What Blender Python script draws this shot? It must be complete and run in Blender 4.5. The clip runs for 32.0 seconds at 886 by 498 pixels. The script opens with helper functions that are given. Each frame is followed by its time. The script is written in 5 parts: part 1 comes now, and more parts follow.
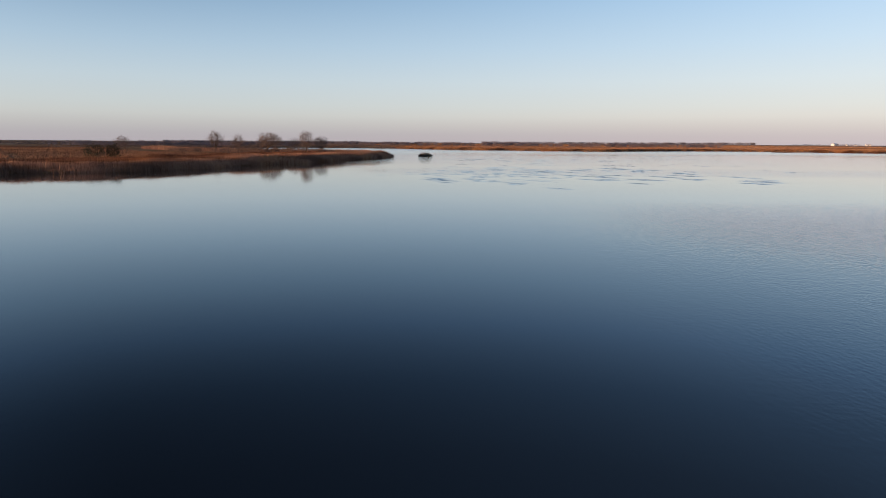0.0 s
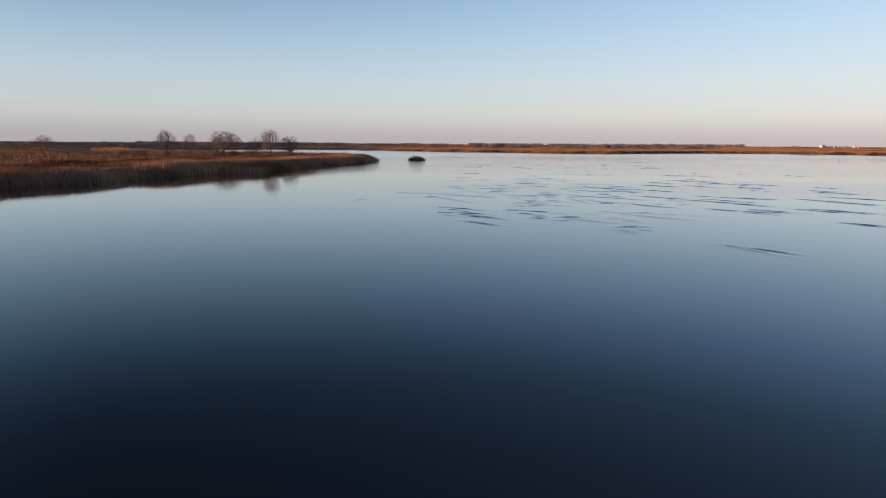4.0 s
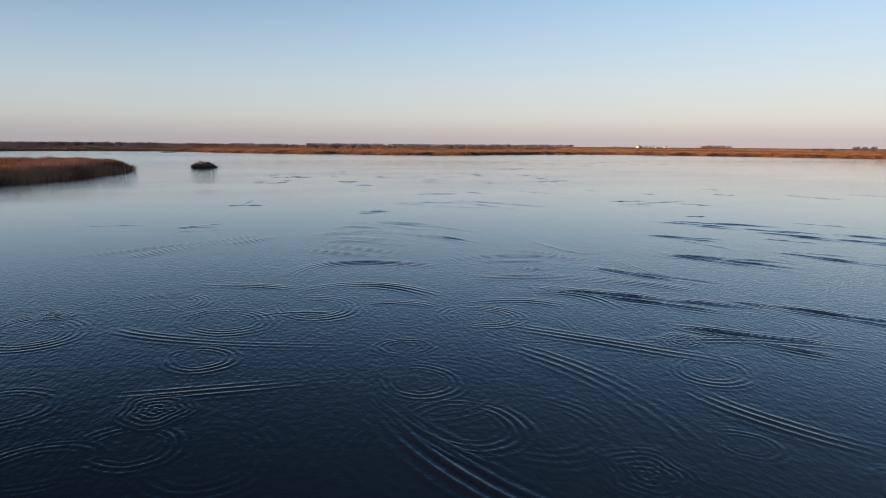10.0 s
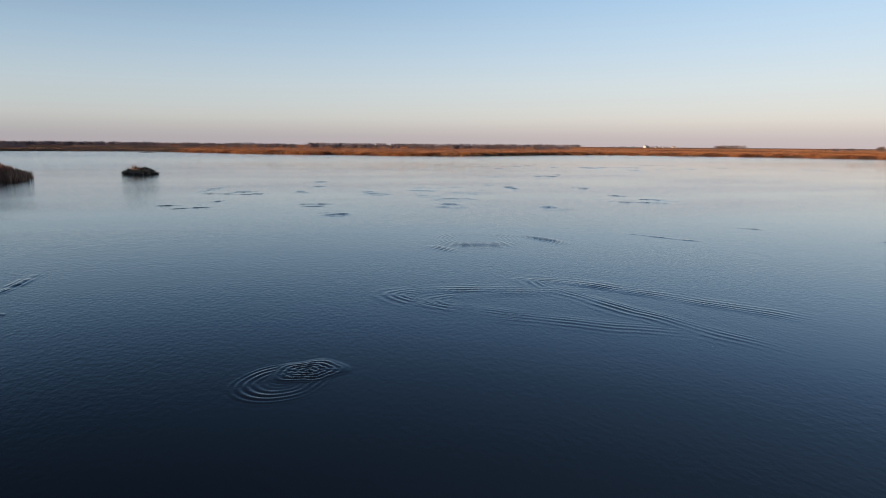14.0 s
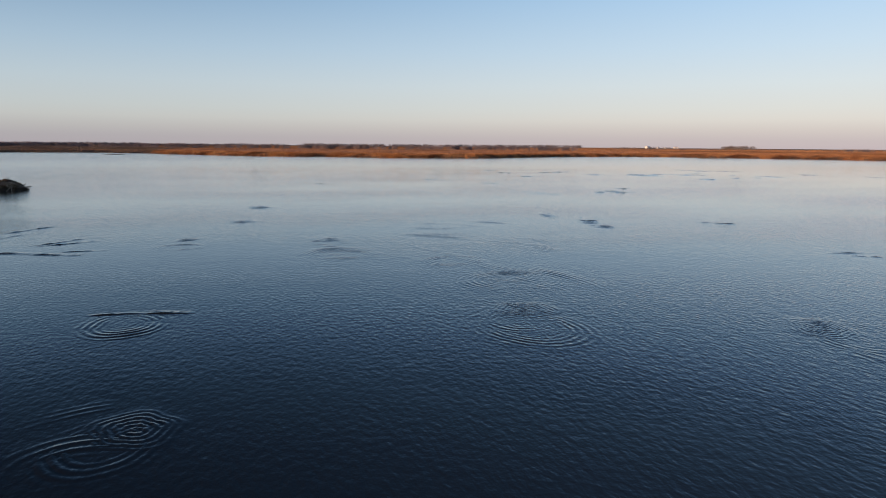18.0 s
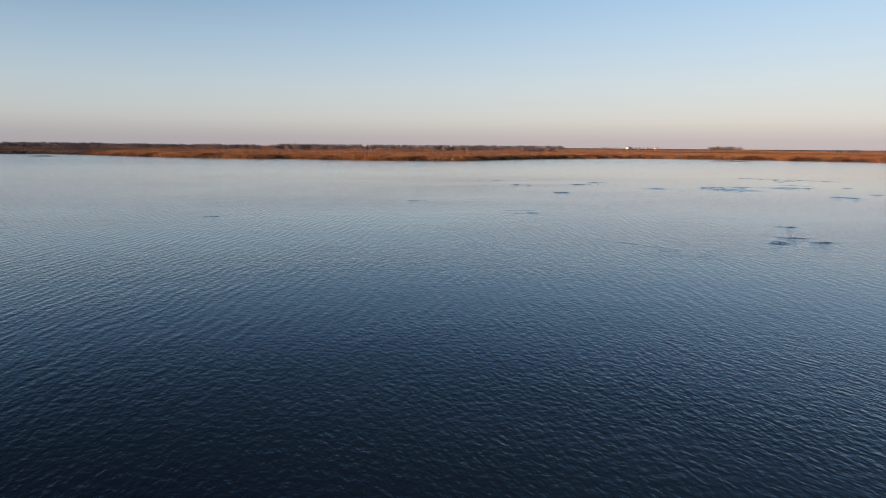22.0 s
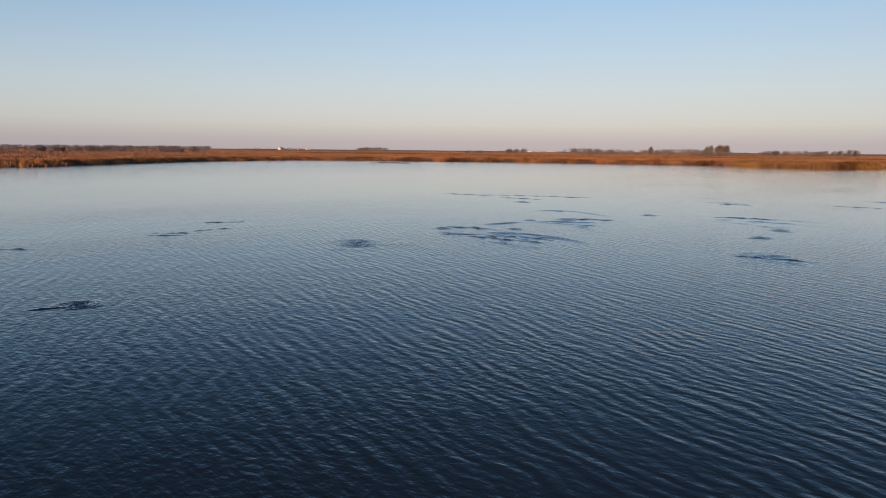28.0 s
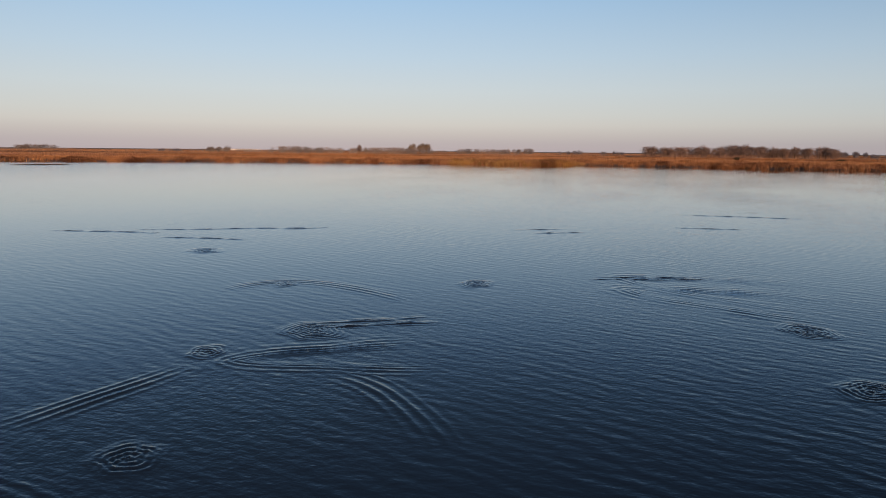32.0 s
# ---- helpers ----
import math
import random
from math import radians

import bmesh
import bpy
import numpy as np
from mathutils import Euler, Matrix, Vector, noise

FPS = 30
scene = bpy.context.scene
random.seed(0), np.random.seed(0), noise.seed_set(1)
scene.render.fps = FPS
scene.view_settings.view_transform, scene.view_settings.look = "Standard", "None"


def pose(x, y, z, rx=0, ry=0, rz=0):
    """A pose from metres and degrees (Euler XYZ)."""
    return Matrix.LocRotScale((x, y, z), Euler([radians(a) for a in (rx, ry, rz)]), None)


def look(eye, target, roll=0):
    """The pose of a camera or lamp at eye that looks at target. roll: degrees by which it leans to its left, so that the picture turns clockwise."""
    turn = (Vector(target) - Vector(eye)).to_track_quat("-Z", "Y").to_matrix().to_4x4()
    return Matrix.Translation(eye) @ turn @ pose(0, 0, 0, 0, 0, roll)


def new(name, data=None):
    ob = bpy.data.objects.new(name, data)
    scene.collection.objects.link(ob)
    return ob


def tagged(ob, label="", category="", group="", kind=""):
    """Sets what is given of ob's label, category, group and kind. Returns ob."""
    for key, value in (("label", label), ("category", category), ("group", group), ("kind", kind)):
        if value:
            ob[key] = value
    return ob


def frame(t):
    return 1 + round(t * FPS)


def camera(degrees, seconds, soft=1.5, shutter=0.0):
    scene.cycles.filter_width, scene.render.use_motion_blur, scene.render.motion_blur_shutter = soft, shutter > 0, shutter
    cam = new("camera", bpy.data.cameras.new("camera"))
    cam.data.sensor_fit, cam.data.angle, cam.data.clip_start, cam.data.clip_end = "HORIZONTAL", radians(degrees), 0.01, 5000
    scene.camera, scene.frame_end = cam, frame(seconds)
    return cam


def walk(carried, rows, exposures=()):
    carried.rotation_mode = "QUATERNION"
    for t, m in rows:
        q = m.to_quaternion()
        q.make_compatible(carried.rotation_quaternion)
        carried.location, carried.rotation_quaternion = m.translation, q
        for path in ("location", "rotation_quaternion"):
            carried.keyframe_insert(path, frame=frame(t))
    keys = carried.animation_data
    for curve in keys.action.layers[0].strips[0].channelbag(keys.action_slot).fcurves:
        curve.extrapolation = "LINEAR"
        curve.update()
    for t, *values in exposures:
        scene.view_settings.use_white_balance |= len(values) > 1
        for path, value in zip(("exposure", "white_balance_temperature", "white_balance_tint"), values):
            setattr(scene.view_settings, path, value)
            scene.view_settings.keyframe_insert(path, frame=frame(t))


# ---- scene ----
cam = camera(69.98, 32.0, soft=1.0)
EYE_HEIGHT = 5.0
# seconds, x, y, pitch, roll, yaw
PATH = [
    (0.0, -0.00, -0.00, -9.51, -0.38, -0.04),
    (0.5, -0.47, 5.25, -9.50, -0.38, -0.09),
    (1.0, -0.94, 10.49, -9.49, -0.38, -0.17),
    (1.5, -1.42, 15.71, -9.47, -0.37, -0.22),
    (2.0, -1.89, 20.90, -9.45, -0.37, -0.28),
    (2.5, -2.34, 26.06, -9.43, -0.38, -0.30),
    (3.0, -2.74, 31.19, -9.42, -0.39, -0.35),
    (3.5, -3.04, 36.27, -9.40, -0.39, -0.59),
    (4.0, -3.19, 41.32, -9.38, -0.40, -1.38),
    (4.5, -3.13, 46.32, -9.37, -0.40, -3.69),
    (5.0, -2.83, 51.28, -9.35, -0.41, -10.37),
    (5.5, -2.31, 56.18, -9.33, -0.42, -11.37),
    (6.0, -1.62, 61.05, -9.31, -0.42, -11.37),
    (6.5, -0.79, 65.86, -9.29, -0.42, -12.77),
    (7.0, 0.14, 70.62, -9.26, -0.42, -15.49),
    (7.5, 1.13, 75.29, -9.24, -0.43, -15.67),
    (8.0, 2.16, 79.88, -9.24, -0.43, -15.59),
    (8.5, 3.20, 84.37, -9.24, -0.43, -15.59),
    (9.0, 4.25, 88.79, -9.24, -0.43, -15.57),
    (9.5, 5.27, 93.15, -9.24, -0.43, -15.50),
    (10.0, 6.27, 97.46, -9.24, -0.44, -15.52),
    (10.5, 7.25, 101.73, -9.24, -0.45, -15.46),
    (11.0, 8.20, 105.99, -9.24, -0.45, -15.46),
    (11.5, 9.13, 110.25, -9.25, -0.46, -15.41),
    (12.0, 10.04, 114.51, -9.25, -0.46, -15.40),
    (12.5, 10.94, 118.78, -9.25, -0.46, -15.40),
    (13.0, 11.85, 123.07, -9.26, -0.47, -15.39),
    (13.5, 12.77, 127.36, -9.26, -0.47, -15.40),
    (14.0, 13.70, 131.66, -9.26, -0.47, -15.21),
    (14.5, 14.62, 135.97, -9.25, -0.47, -15.07),
    (15.0, 15.54, 140.28, -9.25, -0.47, -15.08),
    (15.5, 16.45, 144.59, -9.25, -0.47, -15.21),
    (16.0, 17.36, 148.91, -9.25, -0.47, -15.31),
    (16.5, 18.26, 153.24, -9.24, -0.47, -15.43),
    (17.0, 19.19, 157.62, -9.22, -0.47, -15.36),
    (17.5, 20.14, 162.06, -9.21, -0.47, -15.38),
    (18.0, 21.12, 166.58, -9.20, -0.46, -15.38),
    (18.5, 22.13, 171.20, -9.20, -0.46, -15.29),
    (19.0, 23.15, 175.92, -9.20, -0.46, -15.30),
    (19.5, 24.17, 180.75, -9.20, -0.46, -15.31),
    (20.0, 25.20, 185.65, -9.20, -0.47, -15.32),
    (20.5, 26.25, 190.56, -9.18, -0.47, -15.29),
    (21.0, 27.38, 195.41, -9.17, -0.47, -15.26),
    (21.5, 28.64, 200.11, -9.16, -0.48, -15.40),
    (22.0, 30.06, 204.64, -9.14, -0.48, -17.26),
    (22.5, 31.64, 209.00, -9.12, -0.49, -19.73),
    (23.0, 33.40, 213.17, -9.10, -0.49, -22.53),
    (23.5, 35.34, 217.19, -9.07, -0.50, -27.66),
    (24.0, 37.43, 221.07, -9.03, -0.50, -32.87),
    (24.5, 39.66, 224.82, -8.98, -0.50, -33.34),
    (25.0, 42.00, 228.47, -8.98, -0.51, -34.30),
    (25.5, 44.45, 232.02, -8.97, -0.51, -35.74),
    (26.0, 46.99, 235.45, -8.96, -0.52, -37.61),
    (26.5, 49.63, 238.74, -8.95, -0.52, -39.84),
    (27.0, 52.36, 241.88, -8.91, -0.52, -42.37),
    (27.5, 55.20, 244.84, -8.87, -0.51, -45.00),
    (28.0, 58.13, 247.61, -8.83, -0.51, -47.63),
    (28.5, 61.15, 250.17, -8.83, -0.51, -50.52),
    (29.0, 64.25, 252.54, -8.82, -0.50, -53.71),
    (29.5, 67.42, 254.74, -8.82, -0.50, -56.71),
    (30.0, 70.63, 256.81, -8.82, -0.50, -59.99),
    (30.5, 73.89, 258.76, -8.80, -0.51, -63.23),
    (31.0, 77.16, 260.61, -8.79, -0.51, -66.56),
    (31.5, 80.47, 262.38, -8.78, -0.52, -69.80),
    (32.0, 83.79, 264.05, -8.77, -0.52, -73.33),
]
walk(cam, [(t, pose(x, y, EYE_HEIGHT, 90 + pitch, roll, yaw)) for t, x, y, pitch, roll, yaw in PATH],
     exposures=[(0.0, 0.23), (2.5, 0.22), (9.0, 0.11), (20.0, 0.10), (24.0, -0.03), (27.0, -0.07), (32.0, -0.11)])

# ---- light ----
SUN_AZIMUTH = 241.0     # clockwise from +y: behind the camera and to its left
SUN_HEIGHT = 3.5
world = bpy.data.worlds.new("evening_sky")
scene.world = world
world.use_nodes = True
wn = world.node_tree
wn.nodes.clear()
w_out = wn.nodes.new("ShaderNodeOutputWorld")
w_bg = wn.nodes.new("ShaderNodeBackground")
w_sky = wn.nodes.new("ShaderNodeTexSky")
w_sky.sky_type = "NISHITA"
w_sky.sun_disc = False
w_sky.sun_elevation = radians(SUN_HEIGHT)
w_sky.sun_rotation = radians(SUN_AZIMUTH)
w_sky.air_density, w_sky.dust_density, w_sky.ozone_density = 1.0, 1.5, 1.5
w_bg.inputs["Strength"].default_value = 1.12
w_pos = wn.nodes.new("ShaderNodeTexCoord")
w_xyz = wn.nodes.new("ShaderNodeSeparateXYZ")
w_ramp = wn.nodes.new("ShaderNodeValToRGB")
w_gain = wn.nodes.new("ShaderNodeMix")
w_mix = wn.nodes.new("ShaderNodeMix")
wn.links.new(w_pos.outputs["Generated"], w_xyz.inputs[0])
wn.links.new(w_xyz.outputs["Z"], w_ramp.inputs["Fac"])
# evening haze by height over the horizon (sine of the angle): pink belt, pale band, deep blue above
HAZE = [(0.0, (0.51, 0.45, 0.48)), (0.013, (0.52, 0.475, 0.495)), (0.026, (0.58, 0.55, 0.545)), (0.04, (0.64, 0.635, 0.62)), (0.055, (0.635, 0.665, 0.67)), (0.09, (0.60, 0.685, 0.75)), (0.14, (0.51, 0.66, 0.815)),
        (0.216, (0.385, 0.59, 0.84)), (0.28, (0.255, 0.465, 0.80)), (0.36, (0.15, 0.30, 0.56)), (0.46, (0.112, 0.213, 0.40)), (1.0, (0.075, 0.14, 0.28))]
for w_i, (w_at, w_col) in enumerate(HAZE):
    w_e = w_ramp.color_ramp.elements[w_i] if w_i < 2 else w_ramp.color_ramp.elements.new(w_at)
    w_e.position, w_e.color = w_at, (*w_col, 1)
w_gain.data_type, w_gain.blend_type = "RGBA", "MULTIPLY"
w_gain.inputs[0].default_value = 1.0
w_gain.inputs[7].default_value = (0.15, 0.15, 0.15, 1)
wn.links.new(w_sky.outputs["Color"], w_gain.inputs[6])
w_mix.data_type = "RGBA"
w_mix.inputs[0].default_value = 0.88
wn.links.new(w_gain.outputs[2], w_mix.inputs[6])
wn.links.new(w_ramp.outputs["Color"], w_mix.inputs[7])
# high up, the clear sky is deepest at right angles to the sun
w_axis = wn.nodes.new("ShaderNodeVectorMath")
w_axis.operation = "DOT_PRODUCT"
w_axis.inputs[1].default_value = (math.sin(radians(SUN_AZIMUTH)), math.cos(radians(SUN_AZIMUTH)), 0)
w_flat = wn.nodes.new("ShaderNodeVectorMath")
w_flat.operation = "MULTIPLY"
w_flat.inputs[1].default_value = (1, 1, 0)
w_norm = wn.nodes.new("ShaderNodeVectorMath")
w_norm.operation = "NORMALIZE"
wn.links.new(w_pos.outputs["Generated"], w_flat.inputs[0])
wn.links.new(w_flat.outputs[0], w_norm.inputs[0])
wn.links.new(w_norm.outputs[0], w_axis.inputs[0])
w_sq = wn.nodes.new("ShaderNodeMath")
w_sq.operation = "POWER"
w_abs = wn.nodes.new("ShaderNodeMath")
w_abs.operation = "ABSOLUTE"
wn.links.new(w_axis.outputs["Value"], w_abs.inputs[0])
wn.links.new(w_abs.outputs[0], w_sq.inputs[0])
w_sq.inputs[1].default_value = 1.3
w_fac = wn.nodes.new("ShaderNodeMapRange")
w_fac.inputs["To Min"].default_value, w_fac.inputs["To Max"].default_value = 0.27, 0.98
wn.links.new(w_sq.outputs[0], w_fac.inputs["Value"])
w_up = wn.nodes.new("ShaderNodeMapRange")
w_up.interpolation_type = "SMOOTHSTEP"
w_up.inputs["From Min"].default_value, w_up.inputs["From Max"].default_value = 0.05, 0.42
wn.links.new(w_xyz.outputs["Z"], w_up.inputs["Value"])
w_deep = wn.nodes.new("ShaderNodeMix")
w_deep.data_type, w_deep.blend_type = "RGBA", "MULTIPLY"
wn.links.new(w_up.outputs["Result"], w_deep.inputs[0])
wn.links.new(w_mix.outputs[2], w_deep.inputs[6])
wn.links.new(w_fac.outputs["Result"], w_deep.inputs[7])
# towards the belt opposite the sun the light turns warmer, away from it cooler and dimmer
w_tint = wn.nodes.new("ShaderNodeMix")
w_tint.data_type = "RGBA"
w_tint.inputs[6].default_value, w_tint.inputs[7].default_value = (0.76, 0.79, 0.80, 1), (1.04, 1.0, 0.965, 1)
w_near = wn.nodes.new("ShaderNodeMath")
w_near.operation = "POWER"
w_near.inputs[1].default_value = 2.0
wn.links.new(w_abs.outputs[0], w_near.inputs[0])
wn.links.new(w_near.outputs[0], w_tint.inputs[0])
w_warm = wn.nodes.new("ShaderNodeMix")
w_warm.data_type, w_warm.blend_type = "RGBA", "MULTIPLY"
w_warm.inputs[0].default_value = 1.0
wn.links.new(w_deep.outputs[2], w_warm.inputs[6])
wn.links.new(w_tint.outputs[2], w_warm.inputs[7])
wn.links.new(w_warm.outputs[2], w_bg.inputs["Color"])
wn.links.new(w_bg.outputs["Background"], w_out.inputs["Surface"])

sun = new("sun", bpy.data.lights.new("sun", "SUN"))
sun.data.energy = 4.6
sun.data.angle = radians(0.6)
sun.data.color = (1.0, 0.58, 0.33)
az, el = radians(SUN_AZIMUTH), radians(SUN_HEIGHT)
sun.matrix_world = look((0, 0, 0), (-math.sin(az) * math.cos(el), -math.cos(az) * math.cos(el), -math.sin(el)))


# ---- materials ----
class Nodes:
    """A short way to write node materials."""

    def __init__(self, name, rough=0.8):
        self.m = bpy.data.materials.new(name)
        self.m.use_nodes = True
        self.t = self.m.node_tree
        self.p = self.t.nodes["Principled BSDF"]
        self.p.inputs["Roughness"].default_value = rough
        self.p.inputs["Specular IOR Level"].default_value = 0.05

    def node(self, kind, **values):
        n = self.t.nodes.new(kind)
        for k, v in values.items():
            if k in n.inputs:
                n.inputs[k].default_value = v
        return n

    def link(self, a, b):
        self.t.links.new(a, b)

    def place(self):
        return self.node("ShaderNodeTexCoord").outputs["Object"]

    def mapped(self, scale, turn=0.0):
        n = self.node("ShaderNodeMapping")
        n.inputs["Scale"].default_value = scale
        n.inputs["Rotation"].default_value = (0, 0, radians(turn))
        self.link(self.place(), n.inputs["Vector"])
        return n.outputs["Vector"]

    def noise(self, scale, detail=3.0, vector=None, rough=0.5):
        n = self.node("ShaderNodeTexNoise", Scale=scale, Detail=detail, Roughness=rough)
        self.link(vector if vector is not None else self.place(), n.inputs["Vector"])
        return n.outputs["Fac"]

    def ramp(self, fac, stops):
        n = self.node("ShaderNodeValToRGB")
        e = n.color_ramp.elements
        while len(e) < len(stops):
            e.new(0.5)
        for i, (pos, col) in enumerate(stops):
            e[i].position = pos
            e[i].color = (*col, 1) if len(col) == 3 else col
        self.link(fac, n.inputs["Fac"])
        return n.outputs["Color"]

    def math(self, op, a, b=None, clamp=False):
        n = self.node("ShaderNodeMath")
        n.operation, n.use_clamp = op, clamp
        for i, v in enumerate((a, b)):
            if v is None:
                continue
            if isinstance(v, (int, float)):
                n.inputs[i].default_value = v
            else:
                self.link(v, n.inputs[i])
        return n.outputs["Value"]

    def mix(self, fac, a, b, blend="MIX"):
        n = self.node("ShaderNodeMix")
        n.data_type, n.blend_type = "RGBA", blend
        for i, v in ((0, fac), (6, a), (7, b)):
            if isinstance(v, (int, float)):
                n.inputs[i].default_value = v
            elif isinstance(v, tuple):
                n.inputs[i].default_value = (*v, 1)
            else:
                self.link(v, n.inputs[i])
        return n.outputs[2]

    def colour(self, c):
        self.link(c, self.p.inputs["Base Color"])

    def bump(self, height, strength, distance):
        n = self.node("ShaderNodeBump", Strength=strength, Distance=distance)
        self.link(height, n.inputs["Height"])
        self.link(n.outputs["Normal"], self.p.inputs["Normal"])
        return n


def reed_material(name, dark, mid, light, patch=0.06, clumps=False):
    """Dry reed: every blade has its own tone, and stands of several metres differ; clumps: patches of dark tone
    alternate with golden ones.
    """
    k = Nodes(name, 0.75)
    isl = k.node("ShaderNodeNewGeometry").outputs["Random Per Island"]
    col = k.ramp(isl, [(0.0, dark), (0.45, mid), (1.0, light)])
    big = k.noise(patch, 3.0)
    tone = k.ramp(big, [(0.36, (0.5, 0.47, 0.47)), (0.5, (0.95, 0.92, 0.92)), (0.64, (1.18, 1.08, 0.9))])
    col = k.mix(1.0, col, tone, "MULTIPLY")
    if clumps:
        tussock = k.ramp(k.noise(0.10, 3.0, k.mapped((1, 1, 0.05))), [(0.37, (0.40, 0.35, 0.36)), (0.46, (0.85, 0.84, 0.84)), (0.56, (1.0, 1.0, 1.0)), (0.66, (1.3, 1.36, 1.25))])
        col = k.mix(1.0, col, tussock, "MULTIPLY")
    k.colour(col)
    return k.m


MAT_REED = reed_material("reed_orange", (0.20, 0.08, 0.038), (0.34, 0.17, 0.085), (0.48, 0.28, 0.15), 0.06, True)
MAT_REED_RUST = reed_material("reed_rust", (0.14, 0.065, 0.042), (0.22, 0.10, 0.058), (0.31, 0.15, 0.083), 0.07, True)
MAT_REED_BROWN = reed_material("reed_brown", (0.30, 0.17, 0.12), (0.38, 0.22, 0.155), (0.47, 0.28, 0.19), 0.09)
MAT_REED_OLIVE = reed_material("reed_olive", (0.18, 0.115, 0.045), (0.34, 0.205, 0.08), (0.47, 0.31, 0.13), 0.09, True)
MAT_PLUME = reed_material("reed_plume", (0.28, 0.15, 0.085), (0.40, 0.23, 0.13), (0.52, 0.34, 0.21), 0.08)


def bark_material(name, a, b):
    k = Nodes(name, 0.9)
    n = k.noise(3.0, 4.0, k.mapped((1, 1, 0.25)))
    k.colour(k.ramp(n, [(0.3, a), (0.7, b)]))
    k.bump(n, 0.5, 0.02)
    return k.m


MAT_BARK = bark_material("bark", (0.075, 0.055, 0.042), (0.16, 0.115, 0.085))
MAT_TWIG = bark_material("twig", (0.10, 0.078, 0.07), (0.18, 0.135, 0.12))


def wood_material(name, dark, light, patch=0.02):
    k = Nodes(name, 0.9)
    isl = k.node("ShaderNodeNewGeometry").outputs["Random Per Island"]
    col = k.ramp(isl, [(0.0, dark), (1.0, light)])
    tone = k.ramp(k.noise(patch, 2.0), [(0.35, (0.7, 0.7, 0.72)), (0.65, (1.15, 1.05, 0.98))])
    k.colour(k.mix(1.0, col, tone, "MULTIPLY"))
    return k.m


# all but the rusty wood have distance haze mixed into their bare-twig colour
MAT_WOOD_HAZED = wood_material("hazed_wood", (0.15, 0.15, 0.18), (0.25, 0.245, 0.285))
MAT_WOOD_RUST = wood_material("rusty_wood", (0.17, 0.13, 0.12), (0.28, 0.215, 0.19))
MAT_WOOD_HAZE_MAUVE = wood_material("mauve_hazed_wood", (0.15, 0.145, 0.18), (0.24, 0.23, 0.275))
# paler: still more haze put into the colour
MAT_WOOD_HAZE_PALE = wood_material("pale_hazed_wood", (0.19, 0.175, 0.175), (0.31, 0.28, 0.27))
MAT_WOOD_HAZE_DARK = wood_material("dark_hazed_wood", (0.10, 0.108, 0.135), (0.17, 0.175, 0.21))
MAT_BUSH = wood_material("dark_bush", (0.035, 0.036, 0.024), (0.08, 0.075, 0.048), 0.5)
MAT_BRUSH = wood_material("brown_brush", (0.13, 0.095, 0.08), (0.25, 0.18, 0.145), 0.15)
MAT_POPLAR = wood_material("pale_poplar", (0.17, 0.14, 0.11), (0.32, 0.26, 0.20))


